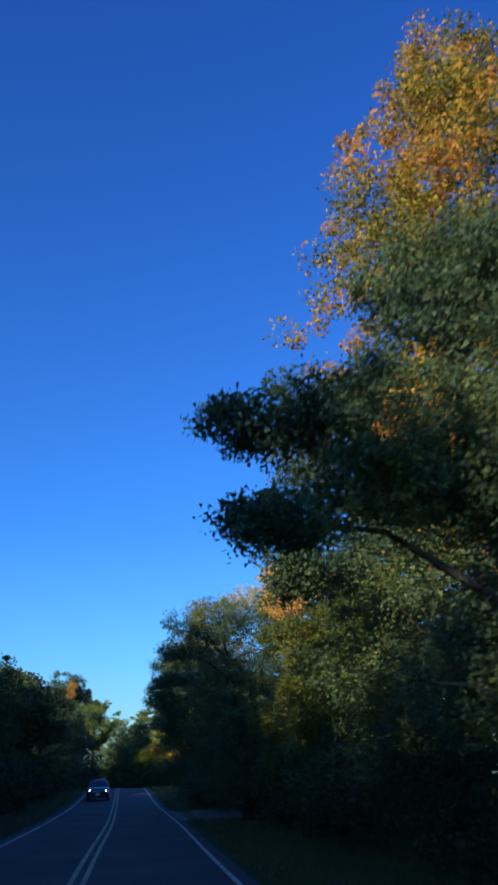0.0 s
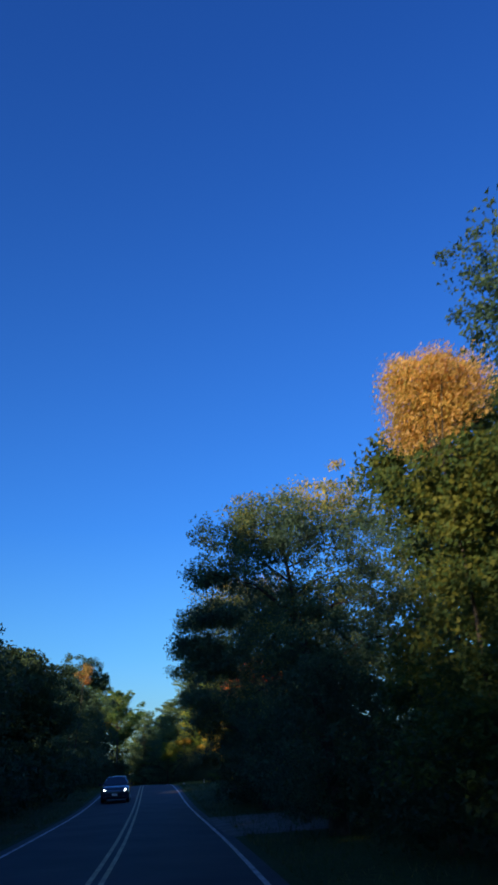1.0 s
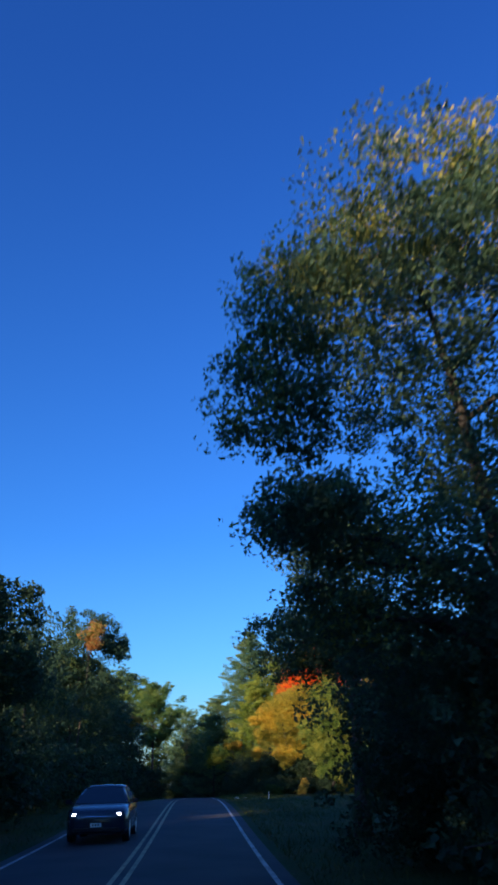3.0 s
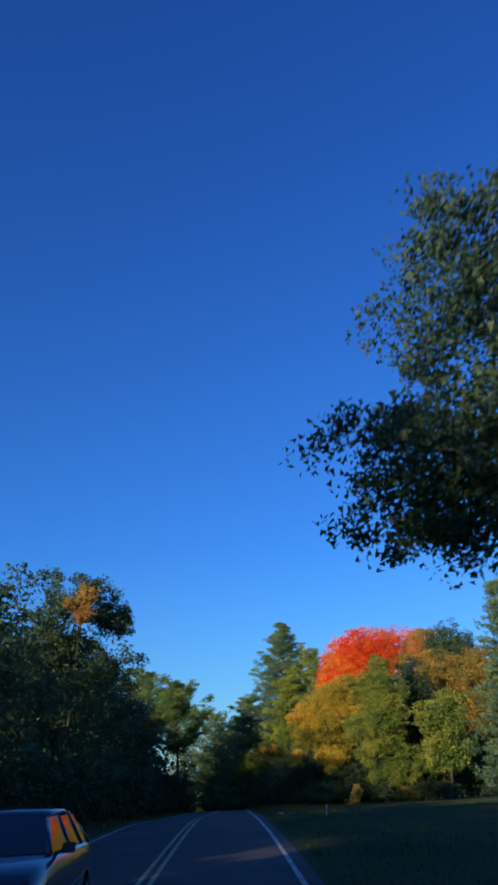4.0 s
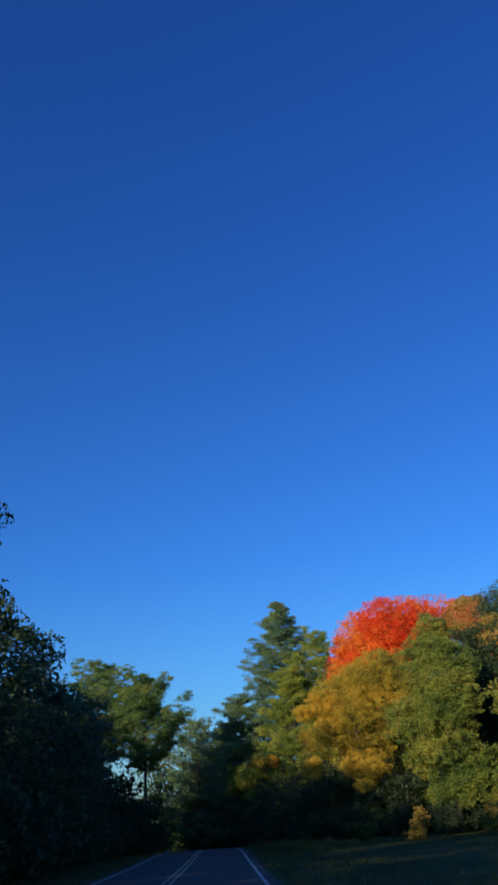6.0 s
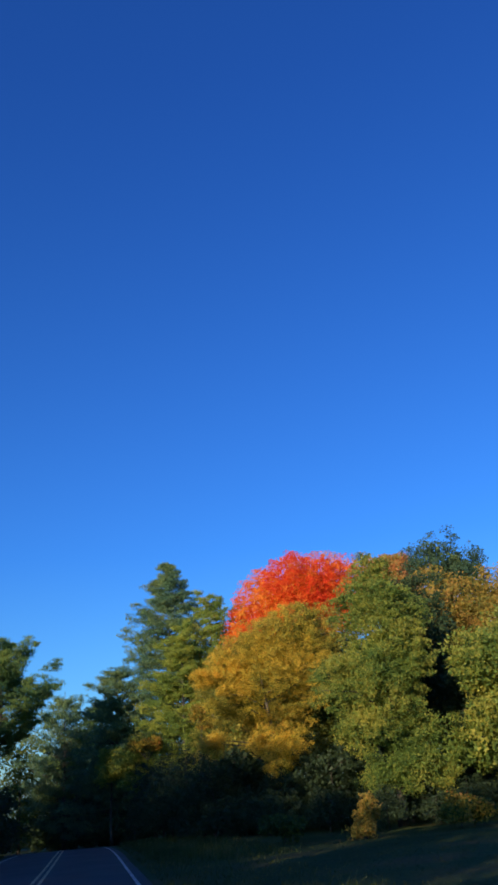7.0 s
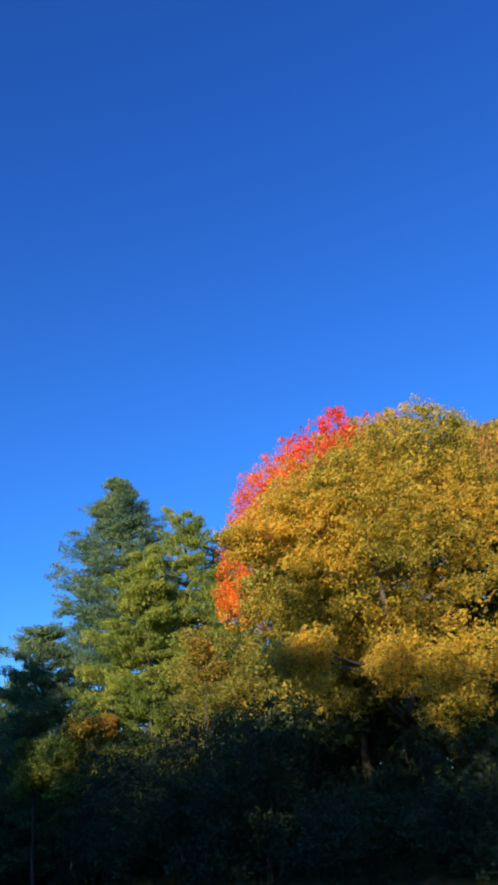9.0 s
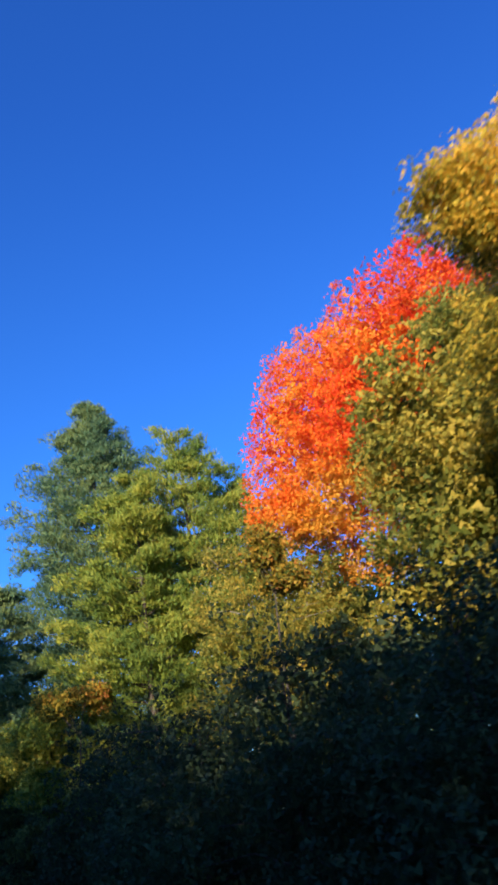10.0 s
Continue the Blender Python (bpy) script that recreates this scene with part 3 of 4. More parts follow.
broadleaf("maple_tree", 28.2, 173.0, 23.0, [(0.5, 0, 19.6, 2.5, 2.8, 2.6)], "rust", "rusty red maple behind the green trees", 73, 700, 50, 0.17, 0.7, core=0.85, knobs=14)
broadleaf("oak_tree", 26.3, 161.0, 18.0, [(0, 0, 13.2, 4.6, 4.4, 4.0), (0, 0, 9.0, 4.8, 4.8, 4.0)], "brown", "tall brownish oak behind the maples", 74, 620, 60, 0.16, 0.7, knobs=14)
broadleaf("oak_tree", 32.0, 158.5, 17.4, [(0, 0, 12.8, 4.2, 4.2, 3.9), (0, 0, 8.6, 4.6, 4.4, 3.8)], "brown", "rounded brownish oak at the back of the lawn", 78, 480, 55, 0.17, 0.75, knobs=14)
broadleaf("oak_tree", 30.0, 164.5, 22.0, [(-0.4, 0, 18.4, 3.2, 3.4, 2.9), (1.8, 0, 16.4, 3.4, 3.4, 3.4), (0, 0, 12.0, 4.6, 4.6, 4.4)], "oak", "tall bluish green oak behind the maples", 75, 620, 55, 0.15, 0.7, knobs=14)
broadleaf("maple_tree", 23.2, 145.6, 10.8, [(0, 0, 7.4, 3.3, 3.2, 3.2), (0, 0, 4, 3.4, 3.0, 2.4)], "olive", "low yellow-green maple at the back of the lawn", 76, 450, 60, 0.15, 0.6)
broadleaf("oak_tree", 22.4, 154.5, 15.0, [(0, -1.2, 11.0, 3.2, 3.2, 3.8), (0.6, -1.2, 6.5, 3.6, 3.4, 3.4)], "dark", "dark green oak between the maples", 77, 520, 52, 0.15, 0.65)
broadleaf("birch_tree", 12.0, 178.0, 12.6, [(0, 0, 9.6, 2.4, 2.2, 2.4), (0.8, 0, 6.8, 3.2, 2.6, 2.2), (2.6, 0, 8.6, 1.8, 1.6, 1.5)], "golden", "thin golden birch with pale branches among the pines", 80, 420, 50, 0.105, 0.5, 0.1, bark=PALE_BARK, fill=3, coarse=1.2, limbs=22)
broadleaf("birch_tree", 15.8, 179.5, 14.0, [(0, 0, 10.4, 2.8, 2.4, 2.6), (-1.2, 0, 7.4, 3.0, 2.6, 2.2), (2.0, 0, 7.6, 3.0, 2.6, 2.4)], "golden", "golden green birch under the red maple", 84, 460, 55, 0.115, 0.5, 0.12, bark=PALE_BARK, limbs=16, coarse=1.3)
broadleaf("birch_tree", 6.0, 187.5, 10.5, [(0, 0, 7.4, 1.9, 1.8, 2.2), (0.3, 0, 5.6, 1.8, 1.6, 1.2)], "olive", "small yellow-green birch at the bend of the road", 81, 220, 44, 0.14, 0.5, 0.1)
broadleaf("oak_tree", 26.0, 176.0, 15.0, [(0, 0, 10.5, 3.6, 3.4, 3.6), (-3.0, 0.5, 9.0, 3.0, 2.8, 3.0), (0, 0, 6.0, 4.2, 3.6, 3.0)], "olive", "olive green oak under the red maple", 85, 330, 45, 0.18, 0.75, limbs=6)
broadleaf("maple_tree", 19.6, 185.0, 14.4, [(0, 0, 10.6, 3.4, 3.0, 3.2), (0.4, 0, 6.4, 4.0, 3.4, 3.2)], "golden", "golden green maple in the woods behind the red one", 86, 330, 45, 0.17, 0.75, limbs=6)
broadleaf("maple_tree", 10.1, 169.6, 10.0, [(-0.1, -0.3, 8.8, 0.6, 0.55, 0.5), (0.6, -0.1, 8.0, 0.7, 0.7, 0.5)], "turning", "slender young maple with an orange top", 84, 130, 50, 0.10, 0.35, 0.10)
broadleaf("maple_tree", 7.0, 184.3, 9.0, [(-0.6, 0, 8.2, 0.9, 0.9, 0.55), (0.8, 0, 8.3, 0.8, 0.8, 0.5)], "turning", "low rusty maple under the pines", 85, 150, 50, 0.12, 0.4, 0.10)
broadleaf("maple_tree", 3.95, 190.2, 9.4, [(0.2, 0, 8.1, 1.1, 1.1, 1.0), (-0.2, 0, 6.6, 1.4, 1.2, 1.4)], "olive", "small yellow-green maple in front of a dark pine", 86, 240, 50, 0.13, 0.45, 0.12)
conifer("pine_tree", 10.8, 195.5, 28.6, 10.2, "pine", "very tall dark white pine", 90, 0.08, 26, 12, 36, 30, 0.27, 0.66, ragged=0.22, puff=0.55)
conifer("pine_tree", 14.6, 189.5, 24.0, 5.4, "lightpine", "tall light green pine beside the red maple", 91, 0.25, 12, 9, 32, 32, 0.25, lift=0.22, domed=True, puff=0.5)
conifer("pine_tree", 11.0, 187.0, 19.0, 5.6, "lightpine", "lighter green pine in front of a taller one", 92, 0.15, 13, 9, 38, 32, 0.25, 0.5, lift=0.22, puff=0.5)
conifer("pine_tree", 18.0, 192.0, 22.8, 4.8, "lightpine", "tall light green pine in the woods", 94, 0.25, 11, 8, 26, 26, 0.28, lift=0.2, domed=True, puff=0.5)
conifer("pine_tree", 4.8, 197.0, 17.4, 6.4, "pine", "dark pine at the bend of the road", 93, 0.05, 16, 10, 28, 22, 0.30, 0.45, puff=0.55)

# ---- the far end of the road ----
conifer("pine_tree", -6.0, 182.5, 17.9, 5.1, "softpine", "green white pine with open upswept boughs", 100, 0.42, 10, 10, 38, 32, 0.25, lift=0.45, ragged=0.32, domed=True, puff=0.46)
conifer("pine_tree", -11.3, 185.0, 20.4, 5.3, "softpine", "tall dark pine with a rounded head and tiered boughs", 101, 0.45, 10, 9, 38, 30, 0.25, lift=0.3, ragged=0.32, domed=True, puff=0.5)
conifer("pine_tree", -17.4, 181.5, 20.0, 5.0, "pine", "dark pine with a rounded head", 102, 0.3, 13, 9, 18, 18, 0.32, lift=0.25, domed=True, puff=0.55)
conifer("pine_tree", -0.8, 208.0, 17.6, 6.0, "pine", "dark green pine beyond the bend of the road", 103, 0.10, 13, 10, 22, 16, 0.36, lift=0.25, domed=True, puff=0.6)
conifer("pine_tree", 3.6, 209.0, 17.0, 5.8, "softpine", "green pine beyond the bend of the road", 104, 0.10, 13, 10, 22, 16, 0.36, lift=0.25, domed=True, puff=0.6)
far = broadleaf("oak_tree", 0, 0, 17.0, [(0, 0, 11.6, 5.4, 5.4, 5.2), (0.4, 0, 7, 5.8, 5.8, 4.2), (0, 0, 3.2, 5.6, 5.6, 2.8)], "green", "large green tree in the woods at the end of the road", 110, 250, 30, 0.36, 1.25, group="distant woods", limbs=4, fill=6, coarse=1.4)
planted(far, [(24, 168, 0.6), (-7, 226, 0.85), (-1.0, 216, 0.8), (0.5, 222, 0.85), (7, 218, 0.85), (-17, 210, 0.95), (-22, 200, 1.0), (29, 198, 1.2), (39, 186, 1.25), (-32, 212, 1.1), (-26, 182, 1.0), (-28, 168, 0.95)])

# ---- trees on the left of the road ----
broadleaf("oak_tree", -8.6, 108.5, 14.4, [(0.2, 0, 11.2, 2.8, 3.0, 3.0), (2.5, 0, 12.4, 1.8, 1.8, 1.9), (3.3, -0.4, 10.9, 1.4, 1.4, 1.4), (1.4, 0, 8.6, 3.4, 3.4, 2.2), (0, 0, 6, 4.2, 4.0, 2.8), (0.3, 0, 2.8, 4.0, 4, 2.2)], "oak", "tall dark oak with branches reaching over the road edge", 130, 800, 70, 0.14, 0.55, fill=5, coarse=1.3)
broadleaf("maple_tree", -7.8, 107.4, 12.8, [(1.4, -1.6, 12.1, 0.6, 0.6, 0.5), (0.9, -1.6, 11.5, 0.75, 0.7, 0.6), (1.3, -1.5, 10.8, 0.6, 0.6, 0.5)], "rust", "slender maple with a rusty orange tuft of leaves", 131, 130, 50, 0.09, 0.36, 0.10)
broadleaf("maple_tree", -7.4, 155.0, 10.2, [(0.1, 0, 9.3, 1.2, 1.0, 0.75)], "turning", "slender maple with an orange top among the dark trees", 133, 110, 60, 0.11, 0.35, 0.10)
broadleaf("oak_tree", -9.2, 77.5, 11.8, [(0.2, 0, 8.6, 3.6, 3.8, 3.1), (0.6, 0, 5.4, 3.8, 4, 2.6), (0.4, 0, 2.6, 3.8, 4, 2)], "dark", "dark roadside oak in shade", 132, 650, 60, 0.17, 0.6)

# ---- undergrowth ----
bush = broadleaf("shrub", 0, 0, 3.2, [(0, 0, 1.9, 2.0, 2.0, 1.5), (0.9, 0.5, 1.2, 1.5, 1.5, 1.1), (-0.8, -0.6, 1.2, 1.6, 1.5, 1.1)], "shrub", "dense dark green shrub at the edge of the woods", 150, 70, 20, 0.185, 0.42, 0.05, category="shrub", limbs=5, group="roadside undergrowth", coarse=1.3)
R = np.random.default_rng(5)
near_spots = [(6.4 + 0.7 * R.random(), 7 + 3.4 * i + R.random(), R.uniform(0.8, 1.25)) for i in range(17)]
scrub = broadleaf("shrub", 0, 0, 3.2, [(0, 0, 1.9, 2.0, 2.0, 1.5), (0.9, 0.5, 1.2, 1.5, 1.5, 1.1), (-0.8, -0.6, 1.2, 1.6, 1.5, 1.1)], "shrub", "leafy dark shrub on the shaded verge", 153, 105, 30, 0.108, 0.36, 0.05, category="shrub", limbs=6, group="roadside undergrowth", coarse=1.3, fill=8)
near_spots += [(16.0, 146.2, 0.7), (18.6, 146.0, 0.65), (20.6, 146.6, 0.8), (13.9, 149.4, 0.75), (22.4, 143.8, 0.7), (11.2, 151.5, 0.8), (9.4, 154.5, 0.8)]
planted(scrub, near_spots)
spots = [(-6.9 - 0.7 * R.random(), 14 + 3.9 * i + R.random(), R.uniform(0.75, 1.25)) for i in range(42)]
planted(bush, spots)
thicket = broadleaf("shrub", 0, 0, 6.0, [(0, 0, 3.8, 2.5, 2.5, 2.3), (0.8, 0.4, 1.9, 2.6, 2.5, 1.8), (-0.9, -0.4, 1.8, 2.5, 2.4, 1.7)], "shrub", "tall dark green thicket under the trees", 151, 85, 26, 0.24, 0.55, 0.08, category="shrub", limbs=6, fill=6, coarse=1.4, group="thicket under the trees")
planted(thicket, [(15.2, 152.6, 0.75), (19.6, 152.2, 0.8), (17.5, 153.4, 0.85), (22.6, 150.8, 0.8), (25.6, 150.5, 0.9), (29.0, 148.5, 1.0), (12.6, 152.8, 0.55), (15.5, 181, 1.4), (12.5, 183.5, 1.2), (16.5, 164.5, 1.0), (18.5, 168, 1.1), (6.2, 194.5, 0.9), (8.5, 193, 1.2), (2.0, 205, 1.1), (7, 207, 1.3), (-5.6, 175, 0.8), (-7.6, 188, 1.0), (-7.6, 195, 0.95), (-13, 190, 1.3), (-9.8, 177, 1.0)])
planted(thicket, [(-10.2, 191, 1.5), (-16, 187, 1.4), (-13.5, 197, 1.3), (-12, 170, 1.0), (1.4, 206.5, 0.9), (-9.6, 199, 1.1), (-5.8, 168, 0.8), (-6.2, 180, 0.85), (-7.0, 189, 0.9), (-9.5, 204, 1.1), (-1.5, 216, 1.1), (3.2, 212, 1.1), (12.4, 163.8, 1.0), (12.2, 168.5, 1.1), (16.6, 170.5, 1.1), (24, 164, 1.2), (21, 160.5, 1.1), (26.5, 157, 1.2), (21, 172, 1.2), (31, 160, 1.3)], start=20)
# Those at x -10.5, y 28 to 48 are unseen, added to block sun patches.
planted(thicket, [(12, 192, 1.4), (14.2, 165.2, 0.9), (-10.5, 38, 0.95), (-10.5, 28, 0.95), (-10.5, 48, 0.95), (-10.5, 57, 0.9), (13.0, 173.5, 1.2), (9, 201, 1.4), (13, 204, 1.5), (5, 208, 1.5), (0, 224, 1.4), (15, 197, 1.3), (-2.6, 219, 1.2), (3.8, 199, 0.9), (4.6, 203, 1.1), (0.2, 212, 1.0), (-14, 236, 1.3), (-6, 238, 1.4), (3, 236, 1.5), (8.3, 61.8, 0.9)], start=40)
planted(thicket, [(8.8, 66, 0.85), (9.3, 70.3, 0.75)], start=60)
hedge = broadleaf("shrub", 0, 0, 6.0, [(0, 0, 3.8, 2.4, 2.4, 2.2), (0.8, 0.4, 1.9, 2.5, 2.4, 1.8), (-0.9, -0.4, 1.8, 2.4, 2.3, 1.7)], "shrub", "tall dense dark green thicket at the edge of the woods", 152, 230, 38, 0.115, 0.45, 0.08, category="shrub", limbs=10, coarse=1.25, group="thicket under the trees", knobs=12)
planted(hedge, [(9.6, 161, 0.95), (8.4, 166, 1.0), (7.9, 171, 1.05), (7.7, 176.5, 1.05), (7.4, 182, 1.05), (11.0, 158.2, 0.5), (12.3, 154.8, 0.62), (14.7, 153.8, 0.9), (9.6, 57.6, 1.15), (6.7, 62.2, 1.0), (7.7, 66.5, 1.0), (9.0, 69.6, 1.2), (8.1, 73.0, 0.95)])


# ---- grass on the verges and the lawn ----
def grass_patch(rng, count, xs_of, y0, y1, tall):
    y = rng.uniform(y0, y1, count)
    at = np.array([(xs_of(q, rng.random()), q, 0.0) for q in y])
    at[:, 2] = [lie(p[0], p[1]) for p in at]
    a = rng.uniform(0, 2 * math.pi, count)
    side = np.stack([np.cos(a), np.sin(a), 0 * a], 1) * 0.010
    tip = at + np.stack([rng.normal(0, 0.08, count), rng.normal(0, 0.08, count), tall * rng.uniform(0.5, 1.3, count)], 1)
    return np.stack([at - side, at + side, tip], 1).reshape(-1, 3)


rng = np.random.default_rng(77)
blades = np.concatenate([
    grass_patch(rng, 16000, lambda y, u: centre(y) + 3.6 + 4.2 * u ** 1.4, 0, 165, 0.15),
    grass_patch(rng, 10000, lambda y, u: centre(y) - 3.6 - 3.4 * u ** 1.4, 8, 165, 0.17),
    grass_patch(rng, 30000, lambda y, u: 4.5 + 20 * u ** 1.3, 78, 146, 0.06),
    grass_patch(rng, 9000, lambda y, u: 4.0 + 5 * u, 136, 175, 0.30)])
tagged(part("grass", blades, np.arange(len(blades)).reshape(-1, 3), GRASS), "short rough green and straw-coloured grass on verge and lawn", "grass", kind="stuff")


# ---- small things on the lawn ----
broadleaf("shrub", 12.7, 139.8, 2.0, [(0.1, 0, 1.05, 0.5, 0.5, 0.75), (-0.25, -0.1, 0.45, 0.55, 0.45, 0.38)], "brown", "small golden brown shrub at the back of the lawn", 160, 90, 40, 0.09, 0.25, 0.03, category="shrub", limbs=6)
broadleaf("shrub", 17.2, 140.5, 1.8, [(0, 0, 0.9, 1.1, 0.8, 0.7), (0.9, 0.1, 0.7, 0.9, 0.7, 0.55)], "turning", "low reddish brown shrub at the back of the lawn", 161, 90, 40, 0.1, 0.28, 0.03, category="shrub", limbs=6)
broadleaf("shrub", 10.0, 143.0, 1.4, [(0, 0, 0.8, 1.0, 0.8, 0.6)], "green", "low green shrub at the foot of the yellow maple", 162, 70, 40, 0.1, 0.26, 0.03, category="shrub", limbs=6)

post_white = plain("white_plastic", (0.72, 0.72, 0.70), 0.5)
reflector = plain("reflector_grey", (0.35, 0.35, 0.36), 0.25)
marker = thing("marker_post", 5.75, 101.0, lie(5.75, 101.0), "thin white driveway marker post in the lawn", "post")
v, f = tube([(0, 0, -0.15), (0.01, 0, 0.25), (0.02, 0, 0.44), (0.02, 0, 0.46)], [0.026, 0.026, 0.024, 0.012], 10)
part("stake", v, f, post_white, marker, flat=False)
v, f = tube([(0.014, 0, 0.33), (0.016, 0, 0.38)], [0.03, 0.03], 10)
part("reflector_band", v, f, reflector, marker, "grey reflective band")


def stone(x, y, size, seed, label):
    bm = bmesh.new()
    bmesh.ops.create_icosphere(bm, subdivisions=3, radius=1.0)
    for q in bm.verts:
        k = 1 + 0.28 * noise.noise(q.co * 1.3 + Vector((seed, 0, 0))) + 0.07 * noise.noise(q.co * 4.0)
        q.co = Vector((q.co.x * size * k, q.co.y * size * 0.7 * k, max(q.co.z, -0.4) * size * 0.5 * k))
    ob = from_bm("stone", bm, STONE, flat=False)
    ob.matrix_world = pose(x, y, lie(x, y) + size * 0.12, 0, 0, seed * 31)
    return tagged(ob, label, "stone")


stone(4.0, 107.4, 0.22, 1, "pale field stone lying in the grass verge")
stone(4.6, 108.0, 0.13, 2, "small pale field stone in the grass verge")


# ---- the oncoming car ----
def loft(rings, closed=True):
    """A skin over rings with the same number of points."""
    k = len(rings[0])
    v = [p for r in rings for p in r]
    f = [(i * k + j, i * k + (j + 1) % k, (i + 1) * k + (j + 1) % k, (i + 1) * k + j) for i in range(len(rings) - 1) for j in range(k)]
    if closed:
        f += [tuple(range(k))[::-1], tuple(range(len(v) - k, len(v)))]
    return v, f


def slab(corners, depth):
    """A thin solid over four corners, pushed out along their normal."""
    a, b, c, d = (Vector(q) for q in corners)
    n = (b - a).cross(d - a).normalized() * depth
    v = [tuple(q) for q in (a, b, c, d, a + n, b + n, c + n, d + n)]
    return v, [(3, 2, 1, 0), (4, 5, 6, 7), (0, 1, 5, 4), (1, 2, 6, 5), (2, 3, 7, 6), (3, 0, 4, 7)]


def rim_disc(x, y, z, r0, r1, half, sides=24):
    """A ring about the x axis."""
    v, f = [], []
    for s in range(sides):
        t = 2 * math.pi * s / sides
        for r, w in ((r1, -half), (r1 + 0.012, -half * 0.6), (r1 + 0.012, half * 0.6), (r1, half), (r0, half), (r0, -half)):
            v.append((x + w, y + r * math.cos(t), z + r * math.sin(t)))
    for s in range(sides):
        for q in range(6):
            a, b = s * 6 + q, s * 6 + (q + 1) % 6
            a2, b2 = (s + 1) % sides * 6 + q, (s + 1) % sides * 6 + (q + 1) % 6
            f.append((a, b, b2, a2))
    return v, f


def car(x, y, turn):
    """A crossover that faces local -y; 4.5 m long."""
    paint = plain("dark_blue_paint", (0.022, 0.028, 0.045), 0.25)
    paint.node_tree.nodes["Principled BSDF"].inputs["Coat Weight"].default_value = 0.6
    glass, n, l, b = material("dark_car_glass", 0.05)
    b.inputs["Base Color"].default_value = (0.012, 0.014, 0.018, 1)
    black = plain("black_trim", (0.015, 0.015, 0.016), 0.6)
    rubber = plain("tyre_rubber", (0.02, 0.02, 0.021), 0.9)
    alloy = plain("alloy", (0.45, 0.45, 0.46), 0.35, 0.9)
    chrome = plain("chrome", (0.75, 0.75, 0.76), 0.12, 1.0)
    lit, n, l, b = material("lit_headlight", 0.1)
    b.inputs["Base Color"].default_value = (0.8, 0.8, 0.8, 1)
    b.inputs["Emission Color"].default_value, b.inputs["Emission Strength"].default_value = (0.93, 0.96, 1.0, 1), 9.0
    car_ob = thing("car", x, y, rise(y) - 0.03, "dark blue crossover car with both headlights lit on the road", "car", turn=turn)

    def ring(yy, zb, zm, zt, hw, ht):
        return [(-hw * 0.92, yy, zb), (-hw, yy, zb + 0.14), (-hw, yy, zm), (-hw * 0.97, yy, zt - 0.05), (-ht, yy, zt), (ht, yy, zt), (hw * 0.97, yy, zt - 0.05), (hw, yy, zm), (hw, yy, zb + 0.14), (hw * 0.92, yy, zb)]
    rings = [ring(-2.26, 0.36, 0.55, 0.70, 0.62, 0.50), ring(-2.20, 0.26, 0.60, 0.80, 0.76, 0.62), ring(-2.02, 0.22, 0.66, 0.90, 0.87, 0.70), ring(-1.5, 0.22, 0.74, 0.98, 0.90, 0.74), ring(-0.95, 0.22, 0.80, 1.04, 0.91, 0.78),
             ring(0.2, 0.22, 0.82, 1.04, 0.91, 0.80), ring(1.5, 0.22, 0.84, 1.06, 0.91, 0.80), ring(2.05, 0.24, 0.86, 1.06, 0.88, 0.76), ring(2.24, 0.36, 0.80, 1.00, 0.78, 0.66)]
    v, f = loft(rings)
    part("body", v, f, paint, car_ob, flat=False)

    def hoop(yy, z, hw):
        return [(-hw, yy, z), (-hw * 0.7, yy, z + 0.03), (0, yy, z + 0.045), (hw * 0.7, yy, z + 0.03), (hw, yy, z), (hw, yy, z - 0.05), (-hw, yy, z - 0.05)]
    v, f = loft([hoop(-0.22, 1.44, 0.58), hoop(0.2, 1.52, 0.62), hoop(0.9, 1.53, 0.62), hoop(1.55, 1.47, 0.58), hoop(1.75, 1.40, 0.54)])
    part("roof", v, f, paint, car_ob, flat=False)
    for sx in (-1, 1):
        for (y0, z0, y1, z1) in ((-1.0, 1.02, -0.2, 1.42), (0.42, 1.02, 0.45, 1.48), (1.35, 1.02, 1.25, 1.48), (2.0, 1.03, 1.66, 1.40)):
            v, f = tube([(sx * 0.80, y0, z0), (sx * 0.70, (y0 + y1) / 2, (z0 + z1) / 2 + 0.01), (sx * 0.585, y1, z1)], [0.045, 0.04, 0.04], 8)
            part("pillar", v, f, paint, car_ob, flat=False)
        for ya, yb, yc, yd in ((-0.90, 0.40, 0.43, -0.22), (0.46, 1.33, 1.24, 0.48), (1.38, 1.92, 1.60, 1.28)):
            q = [(sx * 0.80, ya, 1.03), (sx * 0.80, yb, 1.03), (sx * 0.605, yc, 1.46), (sx * 0.605, yd, 1.44)]
            v, f = slab(q if sx > 0 else q[::-1], 0.012)
            part("side_window", v, f, glass, car_ob, "dark tinted glass")
        lampv, lampf = loft([[(sx * 0.46, -2.235, 0.66), (sx * 0.74, -2.17, 0.70), (sx * 0.77, -2.12, 0.79), (sx * 0.50, -2.20, 0.775)], [(sx * 0.46, -2.05, 0.66), (sx * 0.74, -2.0, 0.70), (sx * 0.77, -1.95, 0.79), (sx * 0.50, -2.05, 0.775)]])
        lamp = part("headlight", lampv, lampf, black, car_ob, "headlight housing with a lit lens")
        bm = bmesh.new()
        bmesh.ops.create_uvsphere(bm, u_segments=16, v_segments=8, radius=0.075, matrix=Matrix.Translation((sx * 0.63, -2.19, 0.735)) @ Matrix.Diagonal((1.2, 0.5, 0.75, 1)))
        from_bm("lens", bm, lit, lamp, "glowing white lens", flat=False)
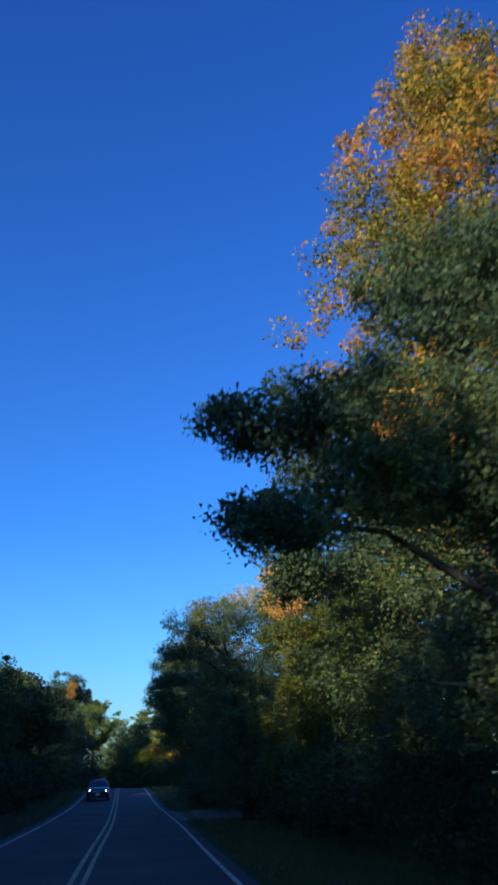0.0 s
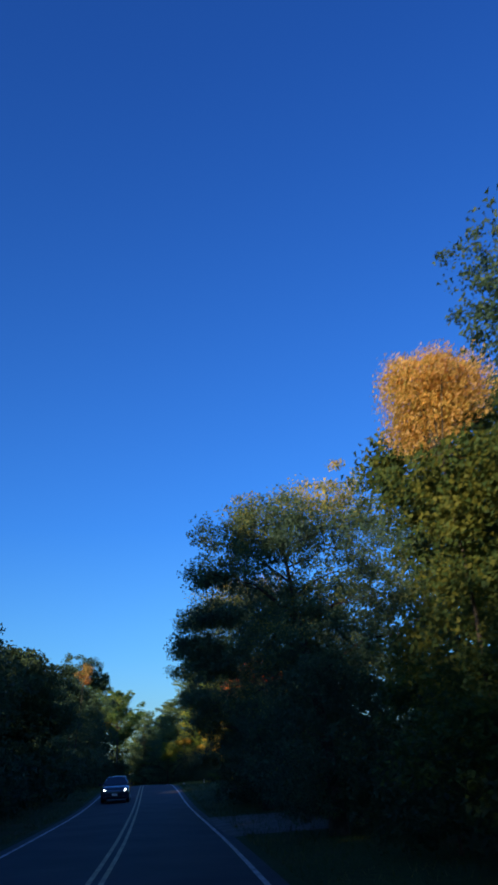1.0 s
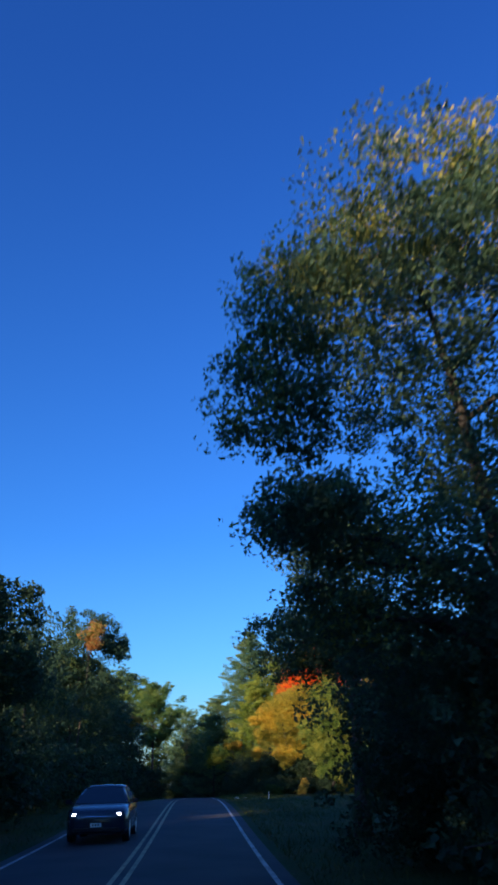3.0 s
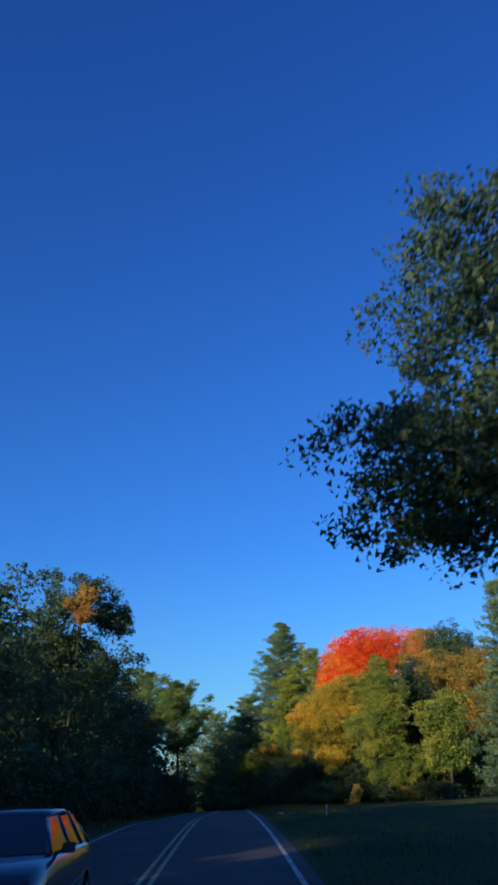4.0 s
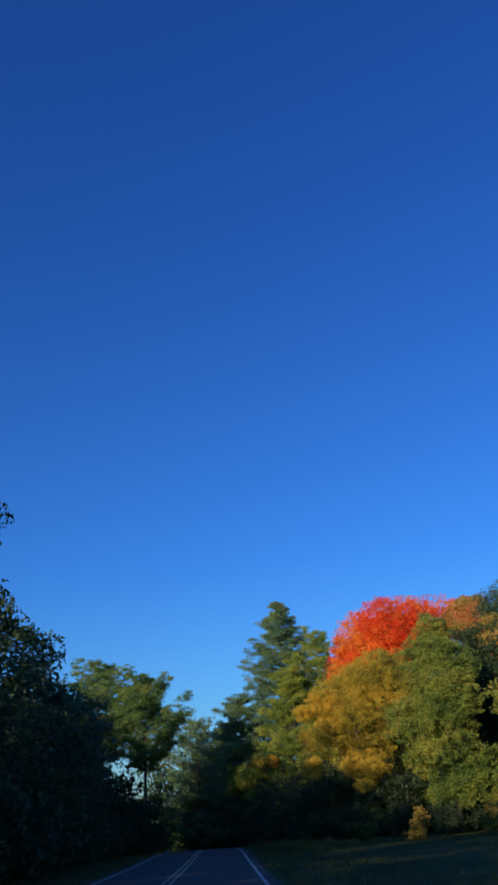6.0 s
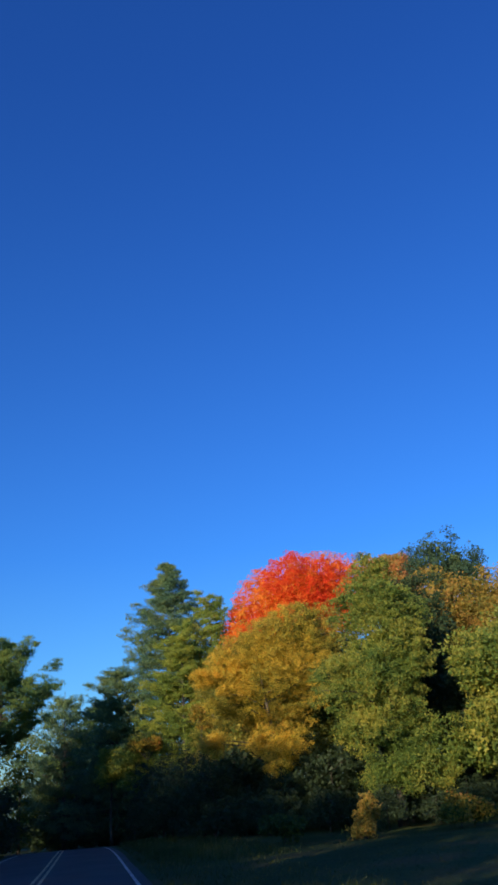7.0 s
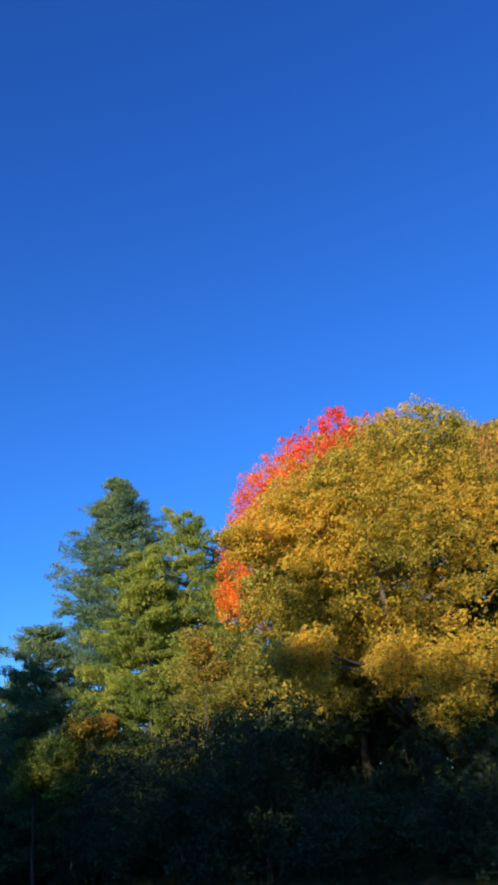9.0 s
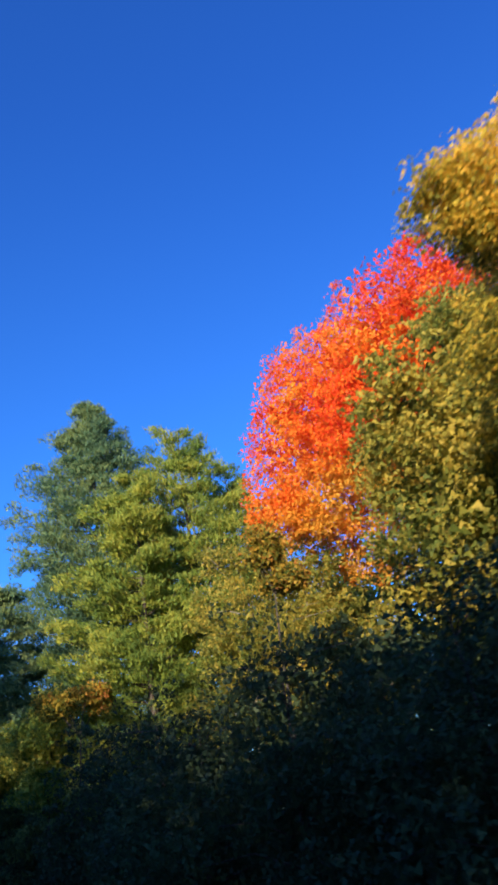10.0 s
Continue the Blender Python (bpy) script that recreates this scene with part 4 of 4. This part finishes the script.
        mv, mf = loft([[(sx * 0.93, -0.86, 1.02), (sx * 1.10, -0.84, 1.03), (sx * 1.11, -0.84, 1.15), (sx * 0.95, -0.86, 1.15)], [(sx * 0.94, -0.70, 1.03), (sx * 1.08, -0.70, 1.05), (sx * 1.08, -0.70, 1.13), (sx * 0.95, -0.70, 1.13)]])
        part("wing_mirror", mv, mf, paint, car_ob)
        v, f = tube([(sx * 0.83, -0.80, 1.02), (sx * 0.95, -0.79, 1.06)], [0.03, 0.025], 6)
        part("mirror_arm", v, f, black, car_ob)
        for wy in (-1.36, 1.34):
            v, f = rim_disc(sx * 0.80, wy, 0.345, 0.23, 0.34, 0.11)
            wheel = part("wheel", v, f, rubber, car_ob, "black rubber tyre on an alloy rim", flat=False)
            v, f = rim_disc(sx * 0.84, wy, 0.345, 0.19, 0.225, 0.07)
            part("rim", v, f, alloy, wheel, flat=False)
            for k in range(5):
                t = 2 * math.pi * k / 5
                v, f = tube([(sx * 0.89, wy, 0.345), (sx * 0.88, wy + 0.2 * math.cos(t), 0.345 + 0.2 * math.sin(t))], [0.035, 0.022], 6)
                part("spoke", v, f, alloy, wheel)
    v, f = slab([(-0.78, -1.02, 1.03), (0.78, -1.02, 1.03), (0.57, -0.24, 1.43), (-0.57, -0.24, 1.43)], 0.012)
    part("windshield", v, f, glass, car_ob, "dark reflecting windshield")
    v, f = slab([(0.74, 2.06, 1.05), (-0.74, 2.06, 1.05), (-0.53, 1.74, 1.39), (0.53, 1.74, 1.39)], 0.012)
    part("rear_window", v, f, glass, car_ob)
    for k in range(4):
        v, f = tube([(-0.40, -2.262, 0.56 + 0.045 * k), (0, -2.285, 0.56 + 0.045 * k), (0.40, -2.262, 0.56 + 0.045 * k)], [0.012, 0.014, 0.012], 6)
        part("grille_slat", v, f, chrome if k == 3 else black, car_ob)
    v, f = loft([[(-0.70, -2.20, 0.30), (0.70, -2.20, 0.30), (0.66, -2.24, 0.40), (-0.66, -2.24, 0.40)], [(-0.60, -2.30, 0.32), (0.60, -2.30, 0.32), (0.58, -2.31, 0.39), (-0.58, -2.31, 0.39)]])
    part("bumper", v, f, black, car_ob)
    v, f = slab([(-0.16, -2.315, 0.42), (0.16, -2.315, 0.42), (0.16, -2.30, 0.53), (-0.16, -2.30, 0.53)], 0.01)
    plate = part("number_plate", v, f, post_white, car_ob, "white number plate with dark bars")
    for k in range(3):
        v, f = slab([(-0.11 + 0.08 * k, -2.329, 0.455), (-0.06 + 0.08 * k, -2.329, 0.455), (-0.06 + 0.08 * k, -2.322, 0.50), (-0.11 + 0.08 * k, -2.322, 0.50)], 0.003)
        part("bar", v, f, black, plate)
    return car_ob


car(centre(73) - 1.45, 73.0, 0.0)
